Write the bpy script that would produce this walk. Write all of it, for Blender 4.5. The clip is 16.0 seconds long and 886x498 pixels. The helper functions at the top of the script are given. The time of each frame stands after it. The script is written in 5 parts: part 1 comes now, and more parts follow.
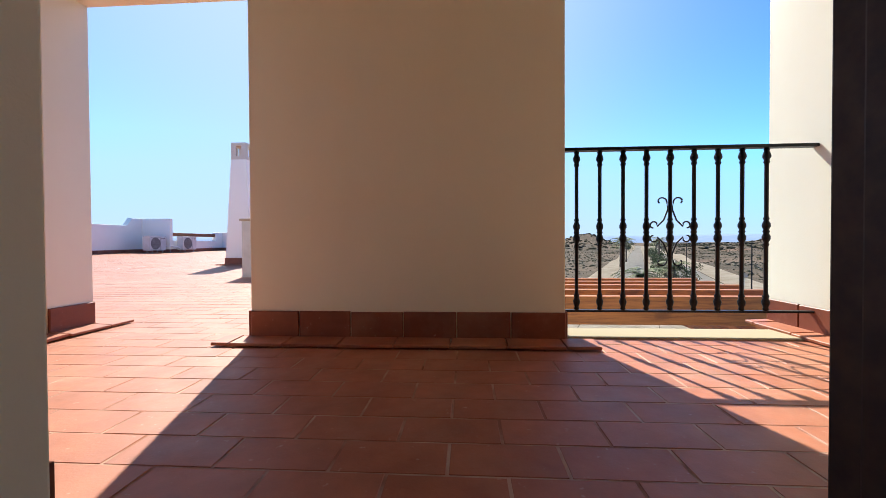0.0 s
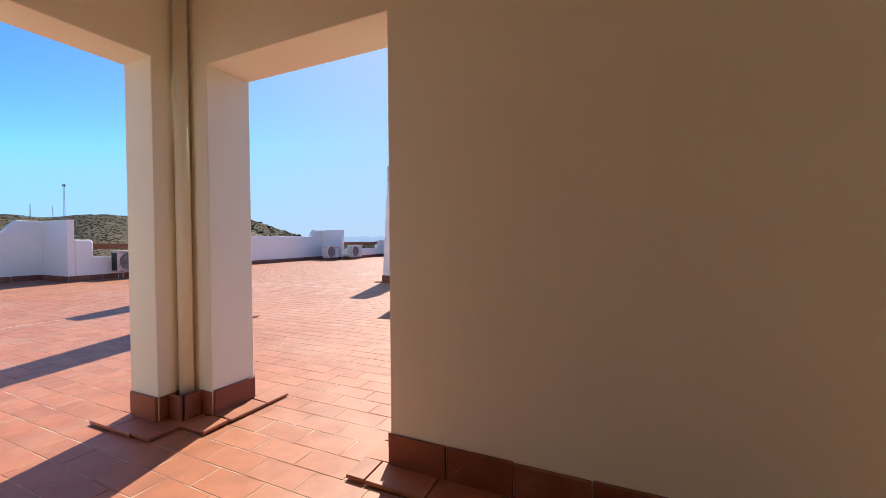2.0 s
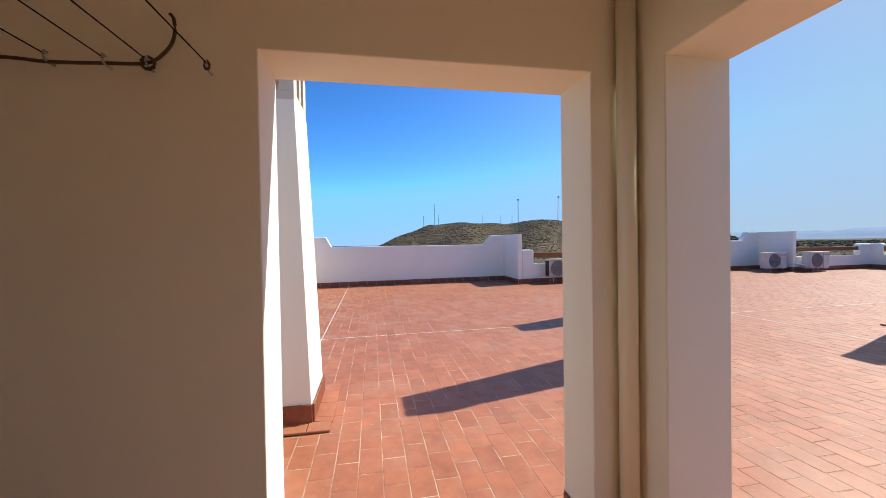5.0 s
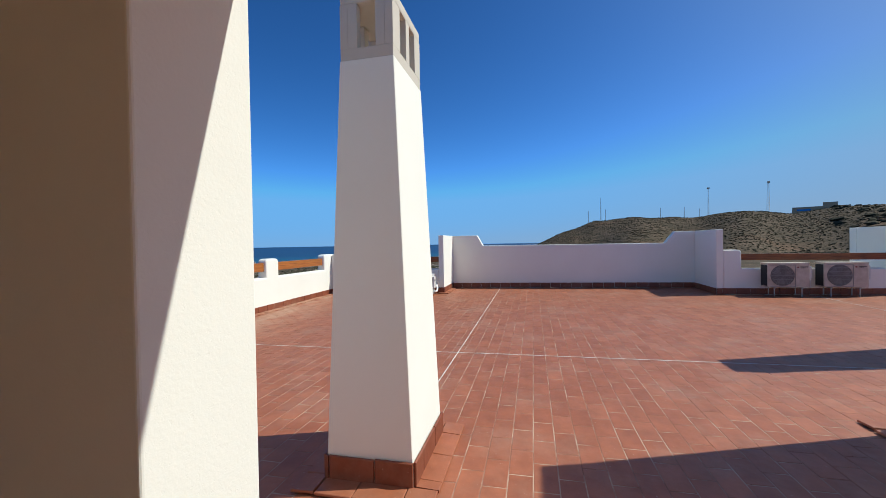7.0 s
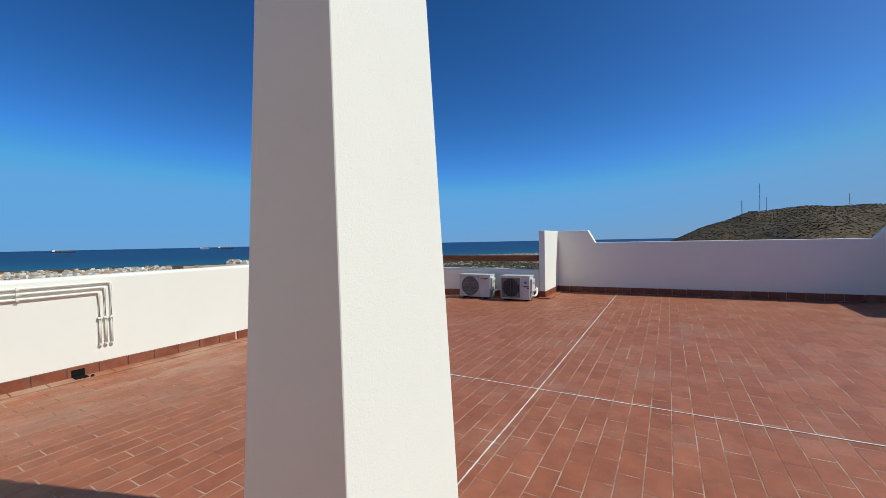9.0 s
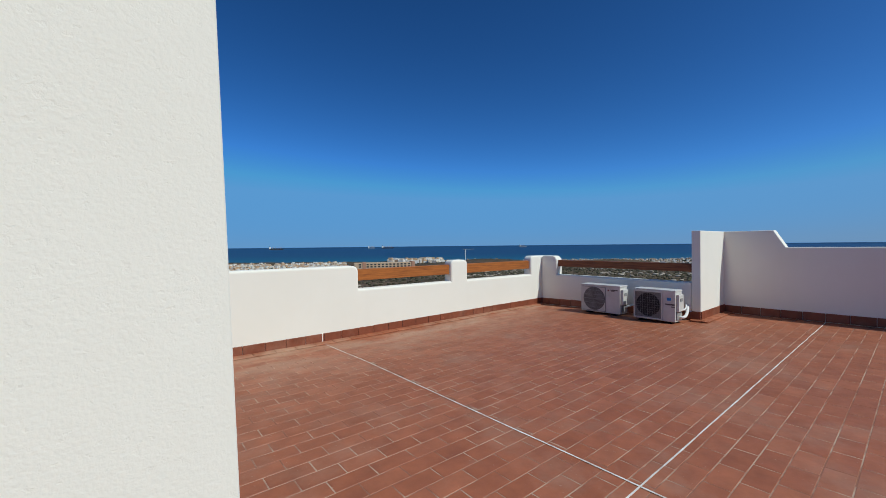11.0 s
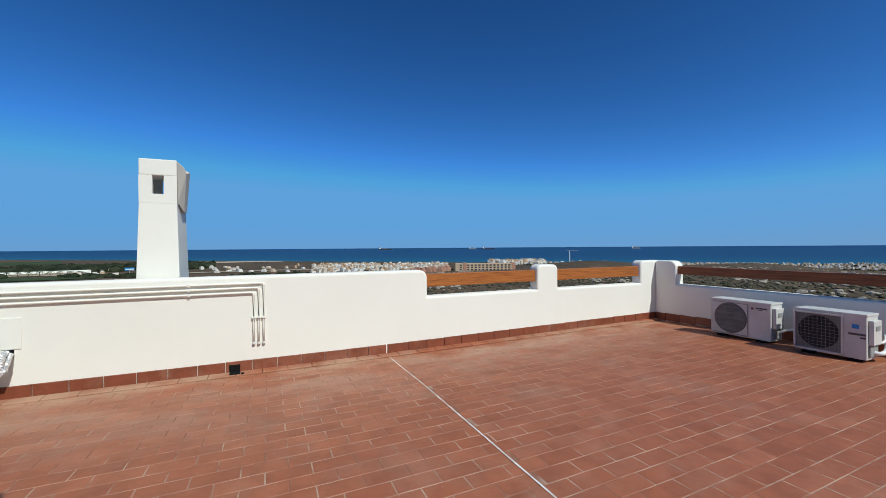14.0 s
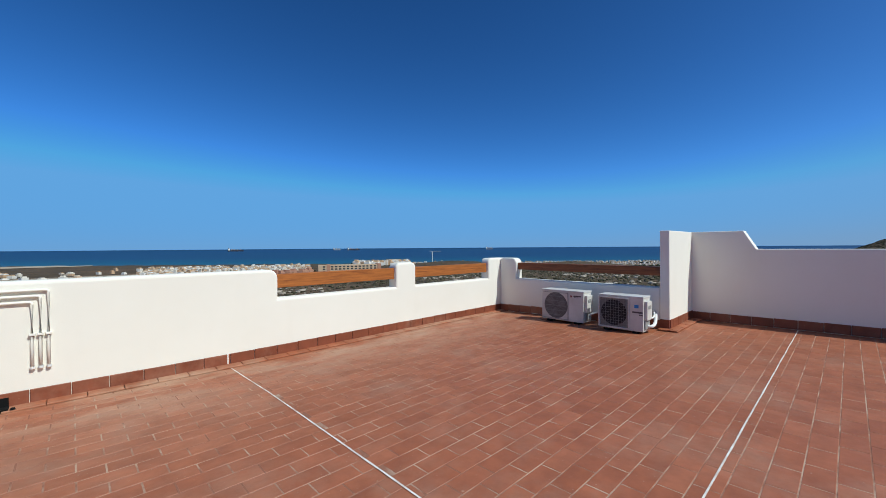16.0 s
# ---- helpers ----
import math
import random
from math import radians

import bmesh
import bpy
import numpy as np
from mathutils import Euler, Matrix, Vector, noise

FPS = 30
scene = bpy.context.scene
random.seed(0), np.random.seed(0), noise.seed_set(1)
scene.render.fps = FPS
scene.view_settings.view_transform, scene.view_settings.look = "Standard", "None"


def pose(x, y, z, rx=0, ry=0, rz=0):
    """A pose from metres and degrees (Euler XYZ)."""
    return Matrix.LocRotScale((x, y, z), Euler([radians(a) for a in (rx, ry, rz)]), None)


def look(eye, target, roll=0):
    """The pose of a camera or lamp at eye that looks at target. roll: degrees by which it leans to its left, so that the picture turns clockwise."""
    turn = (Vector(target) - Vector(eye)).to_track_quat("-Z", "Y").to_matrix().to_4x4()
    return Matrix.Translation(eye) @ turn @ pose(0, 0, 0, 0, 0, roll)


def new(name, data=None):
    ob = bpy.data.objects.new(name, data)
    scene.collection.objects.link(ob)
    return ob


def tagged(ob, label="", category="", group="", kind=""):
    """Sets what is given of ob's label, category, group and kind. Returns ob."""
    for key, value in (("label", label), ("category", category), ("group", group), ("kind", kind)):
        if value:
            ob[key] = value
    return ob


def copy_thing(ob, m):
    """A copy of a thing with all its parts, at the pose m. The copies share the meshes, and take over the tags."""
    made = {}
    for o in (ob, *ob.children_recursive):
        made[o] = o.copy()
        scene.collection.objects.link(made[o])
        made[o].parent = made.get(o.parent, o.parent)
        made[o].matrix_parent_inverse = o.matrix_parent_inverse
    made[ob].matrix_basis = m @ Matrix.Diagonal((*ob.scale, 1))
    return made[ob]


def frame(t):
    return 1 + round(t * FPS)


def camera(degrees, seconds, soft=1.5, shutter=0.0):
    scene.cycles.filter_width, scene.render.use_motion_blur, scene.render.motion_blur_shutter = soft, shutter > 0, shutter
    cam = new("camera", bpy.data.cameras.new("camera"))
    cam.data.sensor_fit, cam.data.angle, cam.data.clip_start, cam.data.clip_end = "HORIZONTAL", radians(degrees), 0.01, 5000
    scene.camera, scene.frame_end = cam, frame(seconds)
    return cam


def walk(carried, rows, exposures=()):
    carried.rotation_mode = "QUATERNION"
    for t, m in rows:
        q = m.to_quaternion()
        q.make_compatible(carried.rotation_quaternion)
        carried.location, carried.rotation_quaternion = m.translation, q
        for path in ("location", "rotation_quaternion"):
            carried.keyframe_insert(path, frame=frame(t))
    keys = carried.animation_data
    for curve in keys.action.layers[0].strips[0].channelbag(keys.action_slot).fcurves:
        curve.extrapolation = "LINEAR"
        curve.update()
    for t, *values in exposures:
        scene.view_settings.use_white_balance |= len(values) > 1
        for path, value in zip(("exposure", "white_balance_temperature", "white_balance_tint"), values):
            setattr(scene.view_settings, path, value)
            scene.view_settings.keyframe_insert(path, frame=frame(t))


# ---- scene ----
cam = camera(97.4, 16.0, 0.6)
PATH = [
    (0, (1.182, -2.056, 0.528), (1.058, -0.06, 0.497), -0.3),
    (0.5, (1.155, -1.907, 0.664), (0.944, 0.081, 0.623), -0.3),
    (1, (1.067, -1.748, 0.775), (0.709, 0.219, 0.735), -0.4),
    (1.5, (0.998, -1.619, 0.877), (0.439, 0.301, 0.84), -0.4),
    (2, (0.931, -1.462, 1.014), (0.099, 0.357, 0.975), -0.4),
    (2.5, (0.826, -1.376, 1.115), (-0.275, 0.293, 1.074), -0.5),
    (3, (0.682, -1.319, 1.225), (-0.698, 0.128, 1.186), -0.7),
    (3.5, (0.564, -1.269, 1.295), (-1.04, -0.075, 1.258), -0.8),
    (4, (0.421, -1.163, 1.333), (-1.367, -0.267, 1.3), -0.8),
    (4.5, (0.275, -1.106, 1.327), (-1.624, -0.481, 1.297), -0.9),
    (5, (0.057, -1.059, 1.345), (-1.911, -0.702, 1.318), -0.9),
    (5.2, (-0.042, -1.038, 1.345), (-2.025, -0.778, 1.32), -0.9),
    (7.3, (-1.138, -0.818, 1.378), (-3.059, -1.373, 1.352), -0.8),
    (7.6, (-1.352, -0.776, 1.381), (-3.242, -1.431, 1.357), -0.6),
    (8.1, (-1.632, -0.752, 1.38), (-3.471, -1.537, 1.353), -0.6),
    (10.3, (-3.121, -0.701, 1.393), (-4.594, -2.053, 1.373), -0.9),
    (10.5, (-3.249, -0.689, 1.359), (-4.665, -2.101, 1.345), -0.6),
    (11, (-3.501, -0.772, 1.391), (-4.756, -2.329, 1.372), -0.6),
    (11.5, (-3.656, -0.991, 1.388), (-4.759, -2.66, 1.374), -0.4),
    (12, (-3.838, -1.101, 1.388), (-4.775, -2.868, 1.383), -0.3),
    (12.5, (-3.978, -1.172, 1.383), (-4.802, -2.994, 1.386), -0.5),
    (13, (-4.097, -1.319, 1.434), (-4.856, -3.169, 1.424), -0.4),
    (13.5, (-4.218, -1.341, 1.423), (-4.975, -3.192, 1.413), -0.4),
    (14, (-4.297, -1.302, 1.408), (-5.114, -3.127, 1.398), -0.4),
    (14.5, (-4.328, -1.31, 1.39), (-5.253, -3.083, 1.381), -0.3),
    (15, (-4.33, -1.289, 1.378), (-5.412, -2.971, 1.37), -0.3),
    (15.5, (-4.343, -1.266, 1.368), (-5.578, -2.84, 1.36), -0.4),
    (16, (-4.394, -1.255, 1.363), (-5.776, -2.701, 1.353), -0.4),
]
EXPOSURES = [(0, 1.26, 6750, 4), (1, 1.13, 6750, 4), (2, 0.99, 6850, 0), (3.5, 0.82, 6900, -1), (5.2, 0.72, 6850, -1), (7.3, 0.03, 6550, -1), (8.2, -0.08, 6550, -1), (10.3, -0.30, 6400, -2), (11, -0.37, 6400, -1), (12, -0.35, 6400, -1), (13, -0.28, 6400, -1), (16, -0.14, 6400, -1)]
walk(cam, [(t, look(eye, target, roll)) for t, eye, target, roll in PATH], EXPOSURES)

# ---- light ----
SUN_AZ, SUN_EL = 16.8, 47.5            # degrees: west of +y, above the horizon
world = bpy.data.worlds.new("sky")
scene.world = world
world.use_nodes = True
_wn = world.node_tree.nodes
_sky = _wn.new("ShaderNodeTexSky")
_sky.sky_type, _sky.sun_disc = "NISHITA", False
_sky.sun_elevation, _sky.sun_rotation = radians(SUN_EL), radians(-SUN_AZ)
_sky.air_density, _sky.dust_density, _sky.ozone_density, _sky.altitude = 0.6, 0.0, 5.0, 60
_hs = _wn.new("ShaderNodeHueSaturation")
_hs.inputs["Saturation"].default_value = 1.05
_mx = _wn.new("ShaderNodeMix")
_mx.data_type, _mx.blend_type = "RGBA", "MULTIPLY"
_mx.inputs[0].default_value, _mx.inputs[7].default_value = 1.0, (0.57, 0.82, 1.10, 1)
world.node_tree.links.new(_sky.outputs[0], _mx.inputs[6])
world.node_tree.links.new(_mx.outputs[2], _hs.inputs["Color"])
_cap = _wn.new("ShaderNodeMix")          # keeps the horizon from bleaching
_cap.data_type, _cap.blend_type = "RGBA", "DARKEN"
_cap.inputs[0].default_value, _cap.inputs[7].default_value = 1.0, (1.20, 3.3, 6.9, 1)
_ss, _sc = _wn.new("ShaderNodeSeparateColor"), _wn.new("ShaderNodeCombineColor")   # deeper blue overhead than near the horizon
world.node_tree.links.new(_hs.outputs[0], _ss.inputs[0])
for _i, _k in enumerate((1.50, 1.01, 0.69)):
    _pw, _ml = _wn.new("ShaderNodeMath"), _wn.new("ShaderNodeMath")
    _pw.operation, _ml.operation = "POWER", "MULTIPLY"
    _pw.inputs[1].default_value, _ml.inputs[1].default_value = 1.4, _k
    world.node_tree.links.new(_ss.outputs[_i], _pw.inputs[0])
    world.node_tree.links.new(_pw.outputs[0], _ml.inputs[0])
    world.node_tree.links.new(_ml.outputs[0], _sc.inputs[_i])
world.node_tree.links.new(_sc.outputs[0], _cap.inputs[6])
_haze = _wn.new("ShaderNodeTexSky")      # dust in the air whitens the sky round the sun
_haze.sky_type, _haze.sun_disc = "NISHITA", False
_haze.sun_elevation, _haze.sun_rotation = radians(SUN_EL), radians(-SUN_AZ)
_haze.air_density, _haze.dust_density, _haze.ozone_density, _haze.altitude = 0.0, 1.0, 0.0, 60
_hx = _wn.new("ShaderNodeSeparateColor")
world.node_tree.links.new(_haze.outputs[0], _hx.inputs[0])
_hp = _wn.new("ShaderNodeMath")
_hp.operation = "POWER"
_hp.inputs[1].default_value = 2.0
world.node_tree.links.new(_hx.outputs[0], _hp.inputs[0])
_ha = _wn.new("ShaderNodeMath")
_ha.operation = "ADD"
_ha.inputs[1].default_value = 2.1
world.node_tree.links.new(_hp.outputs[0], _ha.inputs[0])
_hd = _wn.new("ShaderNodeMath")
_hd.operation = "DIVIDE"
world.node_tree.links.new(_hp.outputs[0], _hd.inputs[0])
world.node_tree.links.new(_ha.outputs[0], _hd.inputs[1])
_veil = _wn.new("ShaderNodeMix")
_veil.data_type = "RGBA"
_veil.inputs[7].default_value = (2.2, 2.85, 4.1, 1)
world.node_tree.links.new(_hd.outputs[0], _veil.inputs[0])
world.node_tree.links.new(_cap.outputs[2], _veil.inputs[6])
world.node_tree.links.new(_veil.outputs[2], _wn["Background"].inputs[0])
_wn["Background"].inputs[1].default_value = 0.122
_sd = bpy.data.lights.new("sun", "SUN")
_sd.energy, _sd.angle, _sd.color = 4.1, radians(0.53), (1.0, 0.99, 0.99)
_sv = Vector((-math.sin(radians(SUN_AZ)) * math.cos(radians(SUN_EL)), math.cos(radians(SUN_AZ)) * math.cos(radians(SUN_EL)), math.sin(radians(SUN_EL))))
_so = new("sun", _sd)
_so.matrix_world = look(_sv * 60, (0, 0, 0))


# ---- materials ----
def material(name, base, rough=0.8, metal=0.0, spec=0.5):
    m = bpy.data.materials.new(name)
    m.use_nodes = True
    b = m.node_tree.nodes["Principled BSDF"]
    b.inputs["Base Color"].default_value = (*base, 1)
    b.inputs["Roughness"].default_value = rough
    b.inputs["Metallic"].default_value = metal
    b.inputs["Specular IOR Level"].default_value = spec
    return m


def node(m, kind, **ins):
    n = m.node_tree.nodes.new(kind)
    for k, v in ins.items():
        n.inputs[k.replace("_", " ")].default_value = v
    return n


def wire(m, a, b):
    m.node_tree.links.new(a, b)


def place_vec(m):
    return node(m, "ShaderNodeTexCoord").outputs["Object"]


def noisy(m, scale, detail=4.0, rough=0.6, stretch=None, vec=None):
    n = node(m, "ShaderNodeTexNoise", Scale=scale, Detail=detail, Roughness=rough)
    v = vec or node(m, "ShaderNodeNewGeometry").outputs["Position"]
    if stretch:
        mp = node(m, "ShaderNodeMapping")
        mp.inputs["Scale"].default_value = stretch
        wire(m, v, mp.inputs["Vector"])
        v = mp.outputs[0]
    wire(m, v, n.inputs["Vector"])
    return n.outputs["Fac"]


def ramp(m, fac, stops):
    r = m.node_tree.nodes.new("ShaderNodeValToRGB")
    e = r.color_ramp.elements
    while len(e) < len(stops):
        e.new(0.5)
    for el, (p, c) in zip(e, stops):
        el.position, el.color = p, (*c, 1)
    wire(m, fac, r.inputs[0])
    return r.outputs[0]


def mixed(m, fac, a, b, mode="MIX"):
    x = m.node_tree.nodes.new("ShaderNodeMix")
    x.data_type, x.blend_type = "RGBA", mode
    for v, s in ((fac, 0), (a, 6), (b, 7)):
        if isinstance(v, (int, float)):
            x.inputs[s].default_value = v
        elif isinstance(v, tuple):
            x.inputs[s].default_value = (*v, 1)
        else:
            wire(m, v, x.inputs[s])
    return x.outputs[2]


def colour(m, sock):
    wire(m, sock, m.node_tree.nodes["Principled BSDF"].inputs["Base Color"])


def relief(m, fac, strength=0.3, distance=0.01):
    b = node(m, "ShaderNodeBump", Strength=strength, Distance=distance)
    wire(m, fac, b.inputs["Height"])
    last = m.node_tree.nodes["Principled BSDF"].inputs["Normal"]
    if last.links:
        wire(m, last.links[0].from_socket, b.inputs["Normal"])
    wire(m, b.outputs[0], last)


def stucco(name, base, dirt, grain=1.0):
    m = material(name, base, 0.9, 0, 0.25)
    big = noisy(m, 0.9, 5, 0.6)
    streak = noisy(m, 3.0, 4, 0.6, (1, 1, 0.12))
    c = mixed(m, ramp(m, big, [(0.35, (0, 0, 0)), (0.75, (0.55, 0.55, 0.55))]), base, dirt)
    c = mixed(m, ramp(m, streak, [(0.55, (0, 0, 0)), (0.8, (0.3, 0.3, 0.3))]), c, dirt)
    colour(m, c)
    relief(m, noisy(m, 5, 3), 0.12, 0.012)
    relief(m, noisy(m, 140, 2, 0.5), 0.16 * grain, 0.0035)
    relief(m, ramp(m, noisy(m, 70, 3, 0.6), [(0.60, (1, 1, 1)), (0.72, (0, 0, 0))]), 0.17 * grain, 0.003)
    return m


def per_piece(m, use_object):
    if use_object:
        return node(m, "ShaderNodeObjectInfo").outputs["Random"]
    return node(m, "ShaderNodeNewGeometry").outputs["Random Per Island"]


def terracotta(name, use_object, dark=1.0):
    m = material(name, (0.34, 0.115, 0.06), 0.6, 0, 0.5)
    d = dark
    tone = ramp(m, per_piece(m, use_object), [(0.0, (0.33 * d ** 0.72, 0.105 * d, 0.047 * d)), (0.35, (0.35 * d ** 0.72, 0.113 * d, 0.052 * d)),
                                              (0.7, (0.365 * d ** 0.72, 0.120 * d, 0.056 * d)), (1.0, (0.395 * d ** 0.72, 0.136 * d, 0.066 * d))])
    cloud = ramp(m, noisy(m, 5.5, 5, 0.65), [(0.3, (0.80, 0.78, 0.76)), (0.7, (1.16, 1.14, 1.12))])
    c = mixed(m, 1.0, tone, cloud, "MULTIPLY")
    dust = ramp(m, noisy(m, 1.3, 6, 0.7), [(0.50, (0, 0, 0)), (0.76, (0.5, 0.5, 0.5))])
    c = mixed(m, dust, c, (0.42, 0.25, 0.17))
    sep = node(m, "ShaderNodeSeparateXYZ")
    wire(m, node(m, "ShaderNodeNewGeometry").outputs["Position"], sep.inputs[0])
    shore = node(m, "ShaderNodeMapRange", From_Min=-6.5, From_Max=-5.0, To_Min=0.75, To_Max=0.0)
    wire(m, sep.outputs["Y"], shore.inputs["Value"])
    silt = ramp(m, noisy(m, 1.6, 6, 0.65, (0.7, 1.6, 1)), [(0.42, (0, 0, 0)), (0.62, (1, 1, 1))])
    if dark == 1.0:
        c = mixed(m, mixed(m, 1.0, silt, shore.outputs[0], "MULTIPLY"), c, (0.50, 0.335, 0.225))
    spots = ramp(m, noisy(m, 42, 2, 0.5), [(0.70, (0, 0, 0)), (0.80, (0.35, 0.35, 0.35))])
    c = mixed(m, spots, c, (0.62, 0.50, 0.40))
    colour(m, c)
    rg = ramp(m, noisy(m, 9, 4), [(0.3, (0.46, 0.46, 0.46)), (0.8, (0.62, 0.62, 0.62))])
    wire(m, rg, m.node_tree.nodes["Principled BSDF"].inputs["Roughness"])
    relief(m, noisy(m, 14, 4), 0.18, 0.006)
    relief(m, noisy(m, 160, 3), 0.15, 0.002)
    return m


def timber(name, light, dark, along):
    m = material(name, light, 0.55, 0, 0.4)
    st = [14, 14, 14]
    st[along] = 0.8
    g = noisy(m, 3.0, 6, 0.7, tuple(st))
    c = ramp(m, g, [(0.3, dark), (0.52, light), (0.75, tuple(min(1, v * 1.35) for v in light))])
    knots = ramp(m, noisy(m, 2.2, 2), [(0.66, (0, 0, 0)), (0.74, (0.7, 0.7, 0.7))])
    colour(m, mixed(m, knots, c, tuple(v * 0.6 for v in dark)))
    relief(m, g, 0.25, 0.004)
    return m


WHITE = stucco("white_stucco", (0.865, 0.835, 0.752), (0.805, 0.768, 0.675))
SPATTER = stucco("spattered_white_stucco", (0.865, 0.835, 0.752), (0.805, 0.768, 0.675), 1.5)
CREAM = stucco("cream_stucco", (0.87, 0.84, 0.68), (0.80, 0.755, 0.59), 0.7)
CEMENT = stucco("raw_cement", (0.62, 0.56, 0.47), (0.46, 0.40, 0.33), 1.4)
TILE_ONE = terracotta("terracotta_tile", True)
TILE_MANY = terracotta("terracotta_tiles", False)
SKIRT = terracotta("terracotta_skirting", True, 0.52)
GROUT = material("grout", (0.47, 0.33, 0.25), 0.95, 0, 0.1)
colour(GROUT, ramp(GROUT, noisy(GROUT, 3, 5), [(0.42, (0.29, 0.135, 0.09)), (0.60, (0.49, 0.345, 0.255))]))
JOINT = material("white_sealant", (0.78, 0.74, 0.68), 0.8, 0, 0.2)
colour(JOINT, ramp(JOINT, noisy(JOINT, 8, 5), [(0.3, (0.55, 0.46, 0.40)), (0.6, (0.82, 0.79, 0.74))]))
WOOD_X = timber("varnished_wood_x", (0.38, 0.125, 0.026), (0.18, 0.050, 0.012), 0)
# darker copy of the wood: shade on the west rails put into its colour
WOOD_Y = timber("shaded_varnished_wood_y", (0.24, 0.076, 0.024), (0.10, 0.030, 0.011), 1)
IRON = material("black_iron", (0.012, 0.012, 0.013), 0.42, 0.6, 0.5)
relief(IRON, noisy(IRON, 60, 3), 0.2, 0.002)
DOORBLACK = material("dark_painted_steel", (0.020, 0.017, 0.015), 0.5, 0.2, 0.5)
colour(DOORBLACK, ramp(DOORBLACK, noisy(DOORBLACK, 20, 5), [(0.35, (0.012, 0.011, 0.010)), (0.75, (0.05, 0.035, 0.02))]))
ACWHITE = material("white_enamel", (0.74, 0.73, 0.69), 0.42, 0, 0.45)
colour(ACWHITE, ramp(ACWHITE, noisy(ACWHITE, 4, 5), [(0.3, (0.56, 0.54, 0.49)), (0.7, (0.68, 0.665, 0.63))]))
ACWORN = material("weathered_cream_enamel", (0.56, 0.49, 0.40), 0.6, 0, 0.4)
colour(ACWORN, ramp(ACWORN, noisy(ACWORN, 5, 6), [(0.3, (0.44, 0.36, 0.28)), (0.65, (0.62, 0.55, 0.46))]))
ACDARK = material("dark_fan_cavity", (0.014, 0.014, 0.015), 0.7)
FANPLATE = material("grey_fan_plate", (0.20, 0.19, 0.18), 0.7)
FANGREY = material("grey_fan_well", (0.15, 0.14, 0.13), 0.7)
LOGOMARK = material("red_label", (0.22, 0.05, 0.045), 0.5)
ACGREY = material("grey_plastic", (0.28, 0.28, 0.27), 0.55)
LOGOBLUE = material("blue_label", (0.02, 0.22, 0.55), 0.4)
LOGORED = material("dark_label", (0.09, 0.075, 0.07), 0.5)
PVC = material("white_pvc", (0.78, 0.77, 0.74), 0.5)
FOIL = material("crinkled_silver_foil", (0.70, 0.69, 0.67), 0.35, 0.55)
RUBBER = material("black_rubber", (0.010, 0.010, 0.010), 0.9, 0, 0.1)
ROPE = material("brown_rope", (0.09, 0.055, 0.035), 0.95)
STEEL = material("galvanised_steel", (0.42, 0.43, 0.44), 0.45, 0.7)
CABINET = material("pale_grey_shutter", (0.52, 0.50, 0.45), 0.6)
colour(CABINET, ramp(CABINET, noisy(CABINET, 5, 5), [(0.3, (0.44, 0.42, 0.37)), (0.7, (0.56, 0.54, 0.49))]))
SILL = stucco("cream_sill", (0.38, 0.31, 0.20), (0.29, 0.23, 0.14), 0.8)


# ---- mesh tools ----
def zf(x, y):
    """Height of the drained roof floor."""
    return 0.009 * y + 0.010 * max(0.0, -5.7 - x) - 0.022 * max(0.0, -5.2 - y)


def part(name, bm, mat, parent=None, label="", smooth=False):
    me = bpy.data.meshes.new(name)
    bm.normal_update()
    bm.to_mesh(me)
    bm.free()
    if mat:
        me.materials.append(mat)
    if smooth:
        me.polygons.foreach_set("use_smooth", [True] * len(me.polygons))
    ob = new(name, me)
    if parent:
        ob.parent = parent
    if label:
        ob["label"] = label
    return ob


def root(name, label, category, group="", kind="", at=(0, 0, 0), turn=0.0):
    ob = new(name)
    ob.matrix_basis = pose(*at, 0, 0, turn)
    ob.empty_display_size = 0.1
    return tagged(ob, label, category, group, kind)


def add_box(bm, lo, hi, bevel=0.0, seg=2):
    lo, hi = Vector(lo), Vector(hi)
    r = bmesh.ops.create_cube(bm, size=1.0, matrix=Matrix.Translation((lo + hi) / 2) @ Matrix.Diagonal((*(hi - lo), 1)))
    if bevel:
        es = list({e for v in r["verts"] for e in v.link_edges})
        bmesh.ops.bevel(bm, geom=es, offset=bevel, segments=seg, profile=0.6, affect="EDGES")
    return bm


def box(lo, hi, bevel=0.0, seg=2):
    return add_box(bmesh.new(), lo, hi, bevel, seg)


def add_rod(bm, a, b, r0, r1=None, n=12):
    a, b = Vector(a), Vector(b)
    d = b - a
    m = Matrix.Translation((a + b) / 2) @ d.to_track_quat("Z", "Y").to_matrix().to_4x4()
    bmesh.ops.create_cone(bm, cap_ends=True, segments=n, radius1=r0, radius2=r0 if r1 is None else r1, depth=d.length, matrix=m)
    return bm


def rod(a, b, r0, r1=None, n=12):
    return add_rod(bmesh.new(), a, b, r0, r1, n)


